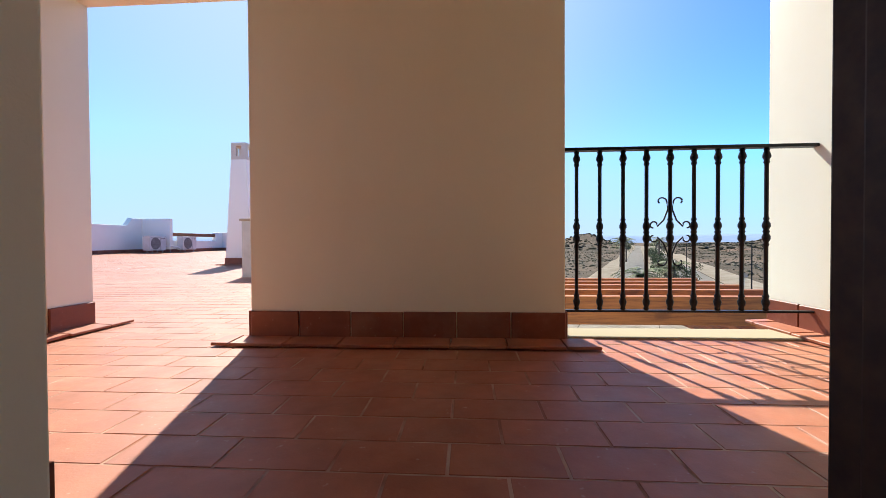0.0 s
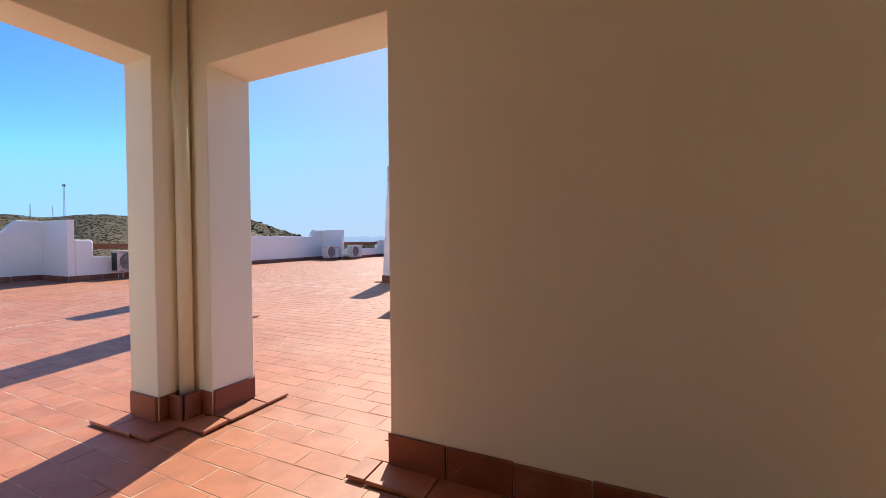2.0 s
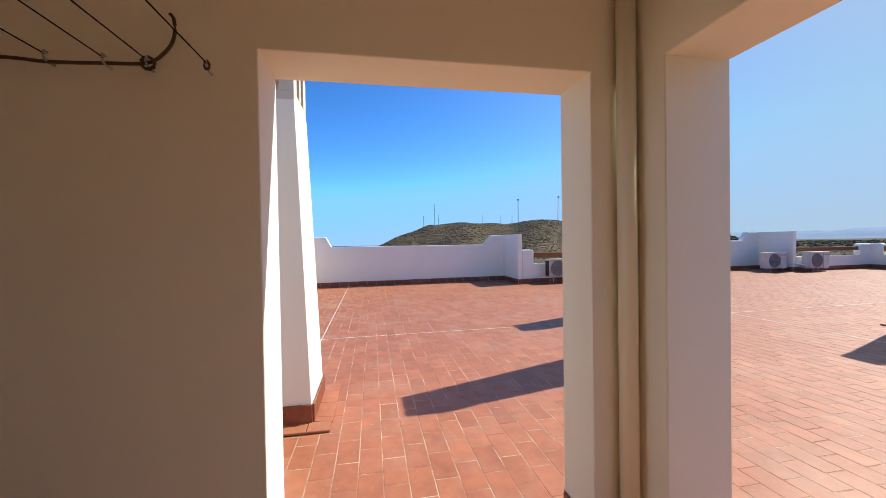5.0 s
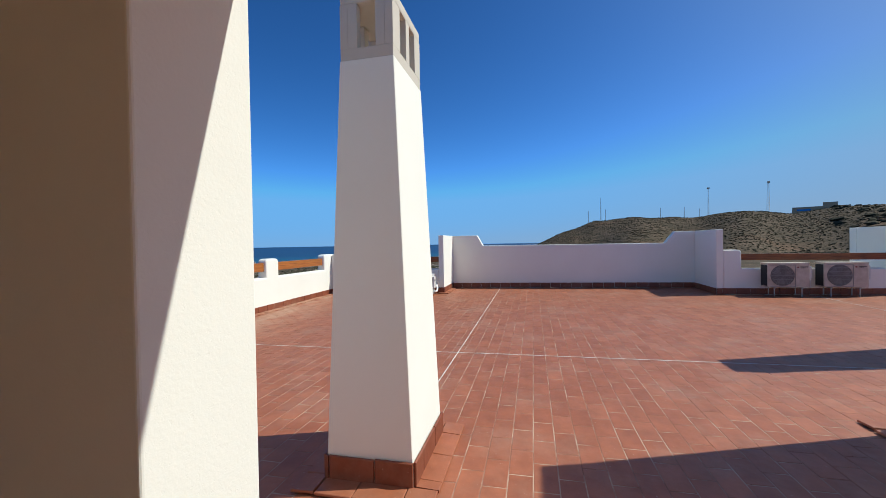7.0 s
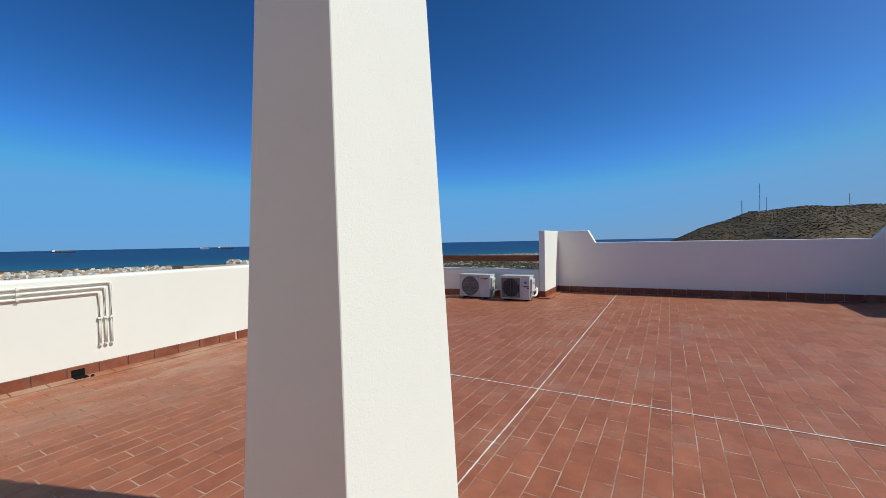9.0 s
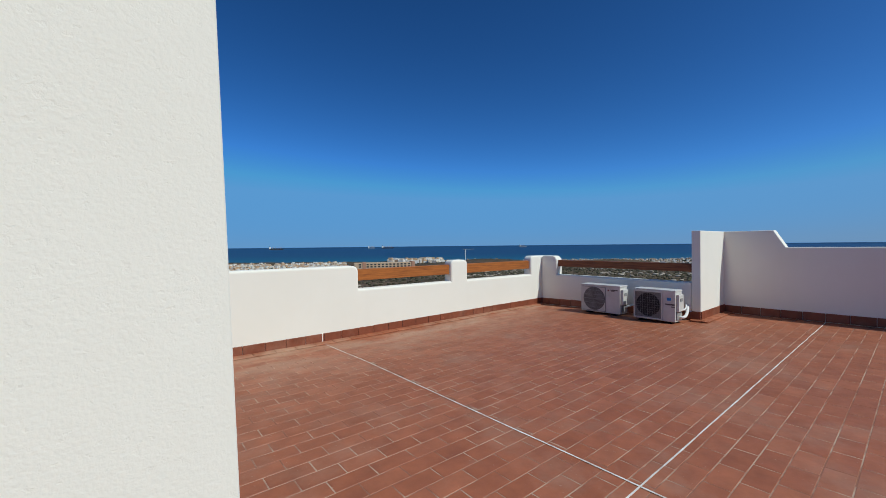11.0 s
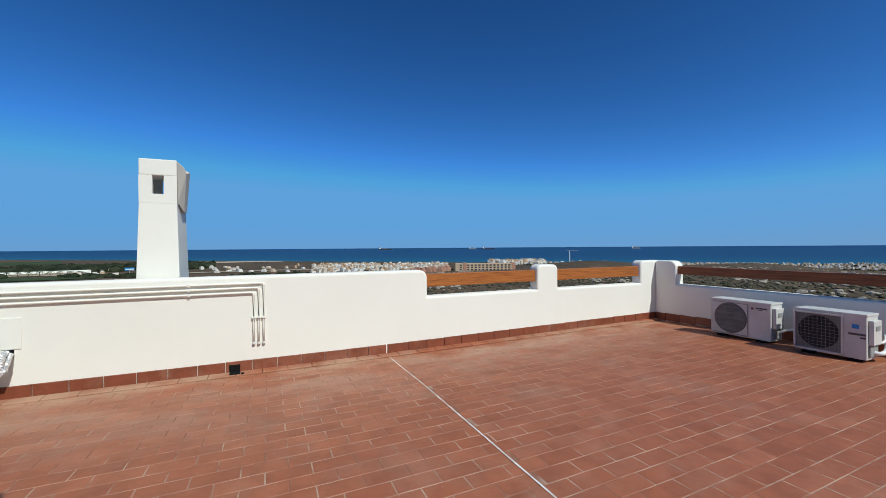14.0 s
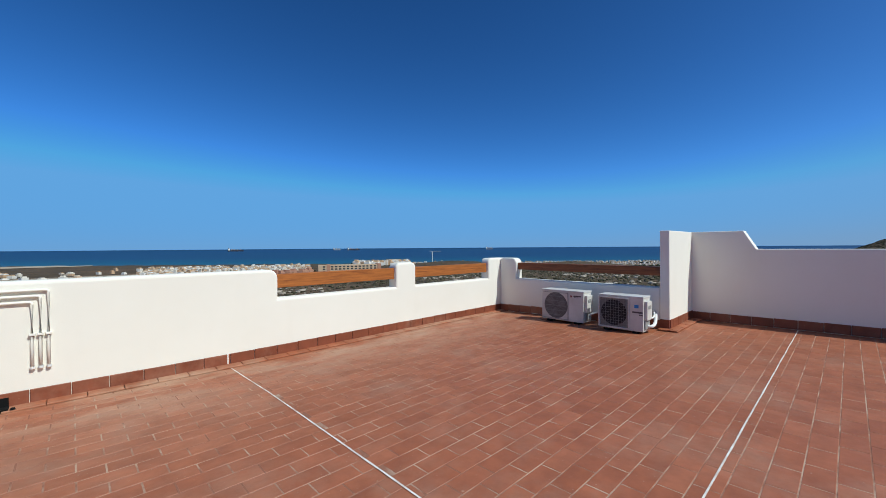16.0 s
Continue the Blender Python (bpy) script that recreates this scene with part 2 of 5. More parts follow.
def add_tube(bm, pts, r, n=8):
    """A tube along a smooth line of points."""
    pts = [Vector(p) for p in pts]
    rings = []
    up = Vector((0, 0, 1))
    for i, p in enumerate(pts):
        d = (pts[min(i + 1, len(pts) - 1)] - pts[max(i - 1, 0)]).normalized()
        s = d.cross(up)
        if s.length < 1e-3:
            s = d.cross(Vector((1, 0, 0)))
        s.normalize()
        u = s.cross(d)
        rings.append([bm.verts.new(p + r * (math.cos(k * 2 * math.pi / n) * s + math.sin(k * 2 * math.pi / n) * u)) for k in range(n)])
    for a, b in zip(rings, rings[1:]):
        for k in range(n):
            bm.faces.new((a[k], a[(k + 1) % n], b[(k + 1) % n], b[k]))
    bm.faces.new(rings[0][::-1])
    bm.faces.new(rings[-1])
    return bm


def add_lathe(bm, profile, at=(0, 0, 0), n=10):
    """Turned shape: profile rows of (radius, z)."""
    rings = [[bm.verts.new((at[0] + r * math.cos(k * 2 * math.pi / n), at[1] + r * math.sin(k * 2 * math.pi / n), at[2] + z)) for k in range(n)] for r, z in profile]
    for a, b in zip(rings, rings[1:]):
        for k in range(n):
            bm.faces.new((a[k], a[(k + 1) % n], b[(k + 1) % n], b[k]))
    bm.faces.new(rings[0][::-1])
    bm.faces.new(rings[-1])
    return bm


def rounded(pts, seg=6):
    """A polygon of (u, z, radius) with its corners rounded."""
    out = []
    n = len(pts)
    for i, (u, z, r) in enumerate(pts):
        p = Vector((u, z))
        if r <= 0:
            out.append(p)
            continue
        a, b = (Vector(pts[i - 1][:2]) - p), (Vector(pts[(i + 1) % n][:2]) - p)
        a.normalize(), b.normalize()
        half = a.angle(b) / 2
        t = r / math.tan(half)
        c = p + (a + b).normalized() * (r / math.sin(half))
        s, e = p + a * t - c, p + b * t - c
        w = s.angle_signed(e)
        for k in range(seg + 1):
            th = -w * k / seg
            out.append(c + Vector((s.x * math.cos(th) - s.y * math.sin(th), s.x * math.sin(th) + s.y * math.cos(th))))
    return out


def slab(pts, axis, front, back, edge=0.03):
    """A wall from its outline (along, up), with soft edges; axis: the way it runs."""
    bm = bmesh.new()
    outline = rounded(pts)

    def at(p, d):
        return (p.x, d, p.y) if axis == "x" else (d, p.x, p.y)
    f = [bm.verts.new(at(p, front)) for p in outline]
    b = [bm.verts.new(at(p, back)) for p in outline]
    faces = [bm.faces.new(f), bm.faces.new(b[::-1])]
    n = len(f)
    for i in range(n):
        faces.append(bm.faces.new((f[i], b[i], b[(i + 1) % n], f[(i + 1) % n])))
    bmesh.ops.recalc_face_normals(bm, faces=faces)
    if edge:
        es = [e for e in bm.edges if (e.link_faces[0] in faces[:2]) != (e.link_faces[1] in faces[:2])]
        bmesh.ops.bevel(bm, geom=es, offset=edge, segments=3, profile=0.5, affect="EDGES")
    return bm


def wall(name, bm, mat, label, parent=None):
    ob = part(name, bm, mat, parent)
    return tagged(ob, label, "wall", kind="structure")


# ---- porch and stair tower ----
def painted(ob, mat, normal):
    """Another colour on the faces that look that way."""
    if mat.name not in ob.data.materials:
        ob.data.materials.append(mat)
    n = Vector(normal)
    for p in ob.data.polygons:
        if p.normal.dot(n) > 0.75:
            p.material_index = 1


H_OP, H_CEIL, H_TOP, LOW = 2.022, 2.56, 2.95, -0.30
# cream on the reveals puts the floor's bounced light into their colour
north = wall("wall_north", slab([(-1.65, LOW, 0), (-1.65, H_TOP, 0), (3.36, H_TOP, 0), (3.36, H_OP + 0.12, 0), (1.69, H_OP + 0.12, 0), (1.69, LOW, 0), (0.0, LOW, 0),
                                 (0.0, H_OP, 0), (-1.2, H_OP, 0), (-1.2, LOW, 0)], "x", 0.0, 0.28, 0.006), CREAM, "cream porch wall with a broad pier between two openings")
painted(north, WHITE, (0, 1, 0))
west = wall("wall_west", slab([(-3.2, LOW, 0), (-3.2, H_TOP, 0), (0.0, H_TOP, 0), (0.0, LOW, 0), (-0.175, LOW, 0), (-0.175, H_OP + 0.013, 0), (-1.44, H_OP + 0.013, 0), (-1.44, LOW, 0)],
                              "y", -1.4, -1.659, 0.006), WHITE, "cream porch wall with an opening to the roof terrace")
painted(west, CREAM, (1, 0, 0))
# pillar reveal and soffit: warm bounce from the tiles coloured in as cream
painted(west, CREAM, (0, -1, 0))
painted(west, CREAM, (0, 0, -1))
east = wall("wall_east", box((3.1, -3.2, LOW), (3.36, 0.55, H_OP + 0.115)), CREAM, "cream plastered side wall of the porch")
wall("wall_east_upper", box((3.1, -3.2, H_OP + 0.116), (3.36, -0.003, H_TOP)), CREAM, "cream plastered upper side wall of the porch")
wall("wall_south", box((-1.65, -3.45, -1.3), (3.36, -3.203, H_TOP)), CREAM, "cream plastered rear wall of the porch")
tagged(part("ceiling", box((-1.397, -3.2, H_CEIL), (3.097, -0.003, H_TOP - 0.01)), CREAM), "cream plastered porch ceiling", "ceiling", kind="structure")
tagged(part("roof_slab", box((-1.75, -3.5, H_TOP + 0.002), (3.42, 0.34, H_TOP + 0.14), 0.02), WHITE), "flat white roof slab over the porch", "roof", kind="structure")
wall("wall_stair_west", box((0.2, -3.2, -1.3), (0.465, -1.435, H_CEIL - 0.002), 0.006), CREAM, "cream plastered side wall of the stair")
wall("wall_stair_east", box((1.74, -3.2, -1.3), (1.98, -1.435, H_CEIL - 0.002), 0.006), CREAM, "cream plastered side wall of the stair")
wall("wall_over_door", box((0.478, -1.66, 2.06), (1.737, -1.44, H_CEIL - 0.002)), CREAM, "cream plastered wall above the stair door")
stairs = root("stairs", "tiled steps rising to the roof terrace door", "stairs", kind="structure")
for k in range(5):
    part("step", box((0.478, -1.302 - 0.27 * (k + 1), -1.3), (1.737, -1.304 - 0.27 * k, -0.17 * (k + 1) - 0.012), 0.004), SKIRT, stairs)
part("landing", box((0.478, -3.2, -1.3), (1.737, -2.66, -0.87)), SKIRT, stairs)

# corner down pipe, plastered over
tagged(part("down_pipe", rod((-1.360, -0.042, 0.0), (-1.360, -0.042, H_CEIL), 0.038, n=20), CREAM, smooth=True), "cream painted down pipe in the porch corner", "pipe")

# stair door: dark steel frame and the leaf folded back inside
door = root("door_1", "dark steel door folded open against the stair wall", "door", kind="structure", at=(1.722, -1.47, -0.05))
part("door_frame", add_box(box((0.0, -0.06, 0.0), (0.037, 0.03, 2.10), 0.004), (-1.222, -0.06, 2.06), (-0.002, 0.03, 2.10), 0.004), DOORBLACK, door)
leaf = part("door_leaf", box((-0.05, -0.92, 0.012), (-0.004, -0.07, 2.05), 0.004), DOORBLACK, door)
part("panel", box((-0.058, -0.84, 0.25), (-0.0505, -0.15, 1.85), 0.003), DOORBLACK, leaf)
part("handle", add_tube(bmesh.new(), [(-0.058, -0.85, 1.02), (-0.11, -0.85, 1.02), (-0.115, -0.84, 1.02), (-0.115, -0.74, 1.02)], 0.009), STEEL, leaf)


# ---- skirting and border tiles ----
def tile_mesh(name, sx, sy, sz, mat, chamfer):
    bm = box((0, 0, 0), (sx, sy, sz))
    top = [e for e in bm.edges if all(v.co.y > sy - 1e-5 for v in e.verts)] if sy < sz else [e for e in bm.edges if all(v.co.z > sz - 1e-5 for v in e.verts)]
    bmesh.ops.bevel(bm, geom=top, offset=chamfer, segments=1, affect="EDGES")
    me = bpy.data.meshes.new(name)
    bm.to_mesh(me)
    bm.free()
    me.materials.append(mat)
    return me


TL, TW = 0.284, 0.1445
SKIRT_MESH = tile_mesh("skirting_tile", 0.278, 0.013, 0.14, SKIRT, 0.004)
EDGE_MESH = tile_mesh("border_tile", 0.278, 0.140, 0.015, TILE_ONE, 0.003)
_rs = random.Random(5)


def skirting(parent, a, b, start=0.0, rise=0.022, border=False, ends=(0.0, 0.0)):
    """Upright tiles along the foot of a wall from a to b; the wall lies to the right of that way. border: flat tiles before them too."""
    a, b = Vector(a), Vector(b)
    d = (b - a)
    length, ang = d.length, math.atan2(d.y, d.x)
    u = d.normalized()
    out = Vector((-u.y, u.x))
    inv = parent.matrix_basis.inverted()

    def lay(me, name, s0, s1, off, z, tilt):
        p = a + u * s0 + out * off
        o = new(name, me)
        o.parent = parent
        o.matrix_basis = inv @ pose(p.x, p.y, z + zf(p.x, p.y), math.degrees(tilt), 0, math.degrees(ang)) @ Matrix.Diagonal(((s1 - s0 - 0.006) / 0.278, 1, 1, 1))
    s = -start
    while s < length - 0.015:
        s0, s1 = max(s, 0.0), min(s + TL, length)
        if s1 - s0 > 0.02:
            lay(SKIRT_MESH, "skirting_tile", s0, s1, 0.0015, rise + _rs.uniform(-0.002, 0.002), _rs.uniform(-0.008, 0.004))
        s += TL
    if border:
        s = -ends[0] - TL * 0.4
        while s < length + ends[1] - 0.015:
            s0, s1 = max(s, -ends[0]), min(s + TL, length + ends[1])
            if s1 - s0 > 0.02:
                lay(EDGE_MESH, "border_tile", s0, s1, 0.004, 0.014, -0.05 + _rs.uniform(-0.01, 0.01))
            s += TL


E_B = 0.14
pier_sk = root("baseboard_pier", "dark terracotta skirting round the porch pier", "skirting", kind="structure")
skirting(pier_sk, (1.69, 0.0), (0.0, 0.0), border=True, ends=(E_B, E_B))
skirting(pier_sk, (0.0, 0.0), (0.0, 0.28), border=True, ends=(0, E_B))
skirting(pier_sk, (1.69, 0.28), (1.69, 0.0), border=False)
skirting(pier_sk, (0.0, 0.28), (1.69, 0.28), border=True, ends=(0, 0.0))
pil_sk = root("baseboard_pillar", "dark terracotta skirting round the corner pillar", "skirting", kind="structure")
skirting(pil_sk, (-1.2, 0.0), (-1.29, 0.0), border=True, ends=(E_B, 0))
skirting(pil_sk, (-1.2, 0.28), (-1.2, 0.0), border=True, ends=(E_B, 0.0))
skirting(pil_sk, (-1.29, -0.11), (-1.4, -0.11), start=0.15)
skirting(pil_sk, (-1.29, 0.0), (-1.29, -0.11), start=0.1)
skirting(pil_sk, (-1.4, -0.06), (-1.4, -0.175), border=True, ends=(0, 0.14))
skirting(pil_sk, (-1.4, -0.175), (-1.65, -0.175), border=True, ends=(0, E_B))
skirting(pil_sk, (-1.65, -0.175), (-1.65, 0.28), border=True, ends=(0, E_B))
skirting(pil_sk, (-1.65, 0.28), (-1.2, 0.28), border=True, ends=(0, 0))
inn_sk = root("baseboard_porch", "dark terracotta skirting along the porch walls", "skirting", kind="structure")
skirting(inn_sk, (-1.659, -1.44), (-1.4, -1.44))
skirting(inn_sk, (-1.4, -1.44), (-1.4, -3.19))
skirting(inn_sk, (-1.659, -3.4), (-1.659, -1.44))
skirting(inn_sk, (3.1, -3.1), (3.1, 0.55), border=True)
skirting(inn_sk, (0.2, -1.435), (0.465, -1.435))
skirting(inn_sk, (0.2, -3.2), (0.2, -1.435))

# ---- balustrade over the drop ----
tagged(part("sill", box((1.71, 0.105, -0.10), (3.085, 0.345, 0.010), 0.006), SILL), "cream plastered sill under the iron balustrade", "sill", kind="structure")
bal = root("balustrade", "black wrought-iron balustrade with turned balusters and scrolls", "railing", at=(1.69, 0.215, 0.0))
part("top_rail", box((0.0, -0.024, 1.045), (1.41, 0.024, 1.063), 0.004), IRON, bal)
part("bottom_rail", box((0.0, -0.016, 0.130), (1.41, 0.016, 0.142), 0.002), IRON, bal)


def turned():
    r = 0.0105
    prof = [(r, 0.142), (0.016, 0.148), (0.012, 0.160), (0.019, 0.178), (0.021, 0.192), (0.013, 0.212), (0.017, 0.222), (0.011, 0.236)]
    prof += [(r, 0.25), (r, 0.50), (0.015, 0.508), (0.011, 0.520), (0.020, 0.540), (0.020, 0.556), (0.013, 0.572), (0.017, 0.582), (0.013, 0.592),
             (0.020, 0.610), (0.020, 0.624), (0.011, 0.644), (0.015, 0.654), (r, 0.664)]
    prof += [(r, 0.955), (0.016, 0.966), (0.012, 0.978), (0.021, 0.996), (0.019, 1.010), (0.012, 1.028), (0.015, 1.038), (r, 1.046)]
    return add_lathe(bmesh.new(), prof)


_first = part("baluster", turned(), IRON, bal, smooth=True)
_first.location.x = 0.117
for k in range(1, 9):
    o = new("baluster", _first.data)
    o.parent = bal
    o.location.x = 0.117 + 0.1292 * k


def scroll(cx, cz, s, flip):
    """One half of the lyre: a stem with a curl at each end."""
    pts = []
    for k in range(15):
        th = -2.3 + k * 3.9 / 14
        rr = 0.030 * (0.45 + 0.55 * k / 14)
        pts.append((cx + s * (0.048 - rr * math.sin(th)), 0.0, cz + flip * (0.170 + rr * math.cos(th) * 0.9)))
    pts.append((cx + s * 0.012, 0.0, cz + flip * 0.125))
    pts.append((cx + s * 0.035, 0.0, cz + flip * 0.065))
    pts.append((cx + s * 0.07, 0.0, cz + flip * 0.030))
    for k in range(12):
        th = 2.6 - k * 4.2 / 11
        rr = 0.026 * (1 - 0.55 * k / 11)
        pts.append((cx + s * (0.092 + rr * math.cos(th) * 0.9), 0.0, cz + flip * (0.034 + rr * math.sin(th))))
    return pts


for s in (-1, 1):
    for fl in (-1, 1):
        part("scroll", add_tube(bmesh.new(), scroll(0.117 + 0.1292 * 4, 0.585, s, fl), 0.0045, 6), IRON, bal, smooth=True)


# ---- roof parapets ----
PT = 0.22
YS, YN, XW, XR, XE = -6.56, 16.95, -11.2, -12.45, 1.55
LOWZ, HIGH, RECESS, STEP = 0.69, 1.10, 1.295, 1.60
B = -0.35
wall("parapet_south", slab([(XE, B, 0), (XE, HIGH - 0.03, 0), (-6.40, HIGH - 0.025, 0.11), (-6.40, LOWZ, 0), (-8.365, LOWZ, 0), (-8.365, HIGH, 0.09), (-8.80, HIGH, 0.09), (-8.80, LOWZ, 0),
                            (-10.80, LOWZ, 0), (-10.80, HIGH + 0.02, 0.10), (XW - PT, HIGH + 0.02, 0.06), (XW - PT, B, 0)], "x", YS, YS - PT, 0.035), WHITE,
     "white rendered roof parapet with rounded posts facing the sea")
wall("parapet_north", slab([(XE, B, 0), (XE, HIGH, 0), (-6.43, HIGH, 0.11), (-6.43, LOWZ, 0), (-8.41, LOWZ, 0), (-8.41, HIGH, 0.09), (-8.86, HIGH, 0.09), (-8.86, LOWZ, 0),
                            (-10.86, LOWZ, 0), (-10.86, HIGH + 0.02, 0.10), (XW - PT, HIGH + 0.02, 0.06), (XW - PT, B, 0)], "x", YN, YN + PT, 0.035), WHITE,
     "white rendered roof parapet with rounded posts facing the hills")
SB, NB = 0.14, 3.37
for nm, y0 in (("a", 0.0), ("b", 10.18)):
    lo, hi = y0 - 3.36, y0 + 3.44
    wall("wall_recess_" + nm, slab([(lo, B, 0), (lo, STEP, 0), (y0 - 2.48, STEP, 0), (y0 - 2.31, RECESS, 0), (y0 + 2.60, RECESS, 0), (y0 + 2.84, STEP, 0),
                                    (hi, STEP, 0), (hi, B, 0)], "y", XR, XR - PT, 0.015), WHITE, "white rendered parapet set back from the roof edge")
    wall("wall_stub_south_" + nm, box((XR + 0.002, y0 - 3.36, B), (XW, y0 - 3.22, STEP), 0.012), WHITE, "white rendered return wall of the parapet recess")
    wall("wall_stub_north_" + nm, box((XR + 0.002, y0 + 3.30, B), (XW, y0 + 3.44, STEP), 0.012), WHITE, "white rendered return wall of the parapet recess")
wall("parapet_west_a", slab([(YS, B, 0), (YS, HIGH + 0.02, 0.06), (-6.14, HIGH + 0.02, 0.12), (-6.14, LOWZ, 0), (-3.362, LOWZ, 0), (-3.362, B, 0)], "y", XW, XW - PT, 0.03),
     WHITE, "low white rendered parapet with a rounded corner post")
wall("parapet_west_b", slab([(3.442, B, 0), (3.442, 1.12, 0), (3.81, 1.12, 0.07), (3.81, LOWZ, 0), (6.818, LOWZ, 0), (6.818, B, 0)], "y", XW, XW - PT, 0.03),
     WHITE, "low white rendered parapet beside the hill view")
wall("parapet_west_c", slab([(13.622, B, 0), (13.622, LOWZ, 0), (16.47, LOWZ, 0), (16.47, HIGH + 0.02, 0.12), (YN, HIGH + 0.02, 0.06), (YN, B, 0)], "y", XW, XW - PT, 0.03),
     WHITE, "low white rendered parapet with a rounded corner post")
wall("parapet_east", box((XE, 3.62, B), (XE + PT, YN + PT, HIGH), 0.02), WHITE, "white rendered parapet along the road side")
wall("parapet_inner", slab([(-1.46, B, 0), (-1.46, 1.07, 0.06), (XE + PT, 1.07, 0), (XE + PT, B, 0)], "x", 3.38, 3.60, 0.03), WHITE, "low white rendered wall carrying pipes")
wall("wall_inner_stub", box((-1.70, 3.44, B), (-1.462, 4.3, 1.06), 0.015), WHITE, "white rendered stub wall beside the shutter cabinet")
wall("parapet_tower_east", box((XE, YS - PT, B), (XE + PT, -3.47, HIGH), 0.02), WHITE, "white rendered parapet beside the stair tower")


def beam(a, b, mat, label):
    lo = tuple(min(p, q) for p, q in zip(a, b))
    hi = tuple(max(p, q) for p, q in zip(a, b))
    return tagged(part("handrail_beam", box(lo, hi, 0.006), mat), label, "handrail", "parapet handrails")


for y, k in ((YS - 0.06, 0.055), (YN + 0.165, 0.0)):
    beam((-6.432 + k * 0.6, y - 0.105, 0.825), (-8.408 + k * 0.8, y, 1.012), WOOD_X, "orange varnished wooden handrail between parapet posts")
    beam((-8.862 + k * 1.1, y - 0.105, 0.825), (-10.858 + k * 1.05, y, 1.012), WOOD_X, "orange varnished wooden handrail between parapet posts")
beam((XW - 0.165, -6.138, 0.876), (XW - 0.06, -3.364, 1.02), WOOD_Y, "varnished wooden handrail on the low parapet, coloured in its shaded tone")
beam((XW - 0.165, 3.812, 0.876), (XW - 0.06, 6.816, 1.02), WOOD_Y, "varnished wooden handrail on the low parapet, coloured in its shaded tone")
beam((XW - 0.165, 13.624, 0.876), (XW - 0.06, 16.468, 1.02), WOOD_Y, "varnished wooden handrail on the low parapet, coloured in its shaded tone")

roof_sk = root("baseboard_roof", "terracotta skirting tiles along the roof parapets", "skirting", kind="structure")
skirting(roof_sk, (XW, YS), (-1.0, YS), rise=0.008, border=True)
skirting(roof_sk, (XW, -3.22), (XW, YS), rise=0.004)
skirting(roof_sk, (XR, -3.22), (XW, -3.22), rise=0.02, border=True, ends=(0.0, 0.14))
skirting(roof_sk, (XW, -3.22), (XW, -3.36), rise=0.02, border=True)
skirting(roof_sk, (XR, 3.30), (XR, -3.22), rise=0.004)
skirting(roof_sk, (XW, 3.30), (XR, 3.30), rise=0.004)
skirting(roof_sk, (XW, 6.82), (XW, 3.30), rise=0.004)
skirting(roof_sk, (XR, 6.96), (XW, 6.96), rise=0.004)
skirting(roof_sk, (XR, 13.48), (XR, 6.96), rise=0.004)
skirting(roof_sk, (XW, 13.48), (XR, 13.48), rise=0.004)
skirting(roof_sk, (XW, YN), (XW, 13.48), rise=0.004)
skirting(roof_sk, (-4.0, YN), (XW, YN), rise=0.004)
skirting(roof_sk, (0.6, 3.38), (-1.46, 3.38), rise=0.004, border=True)


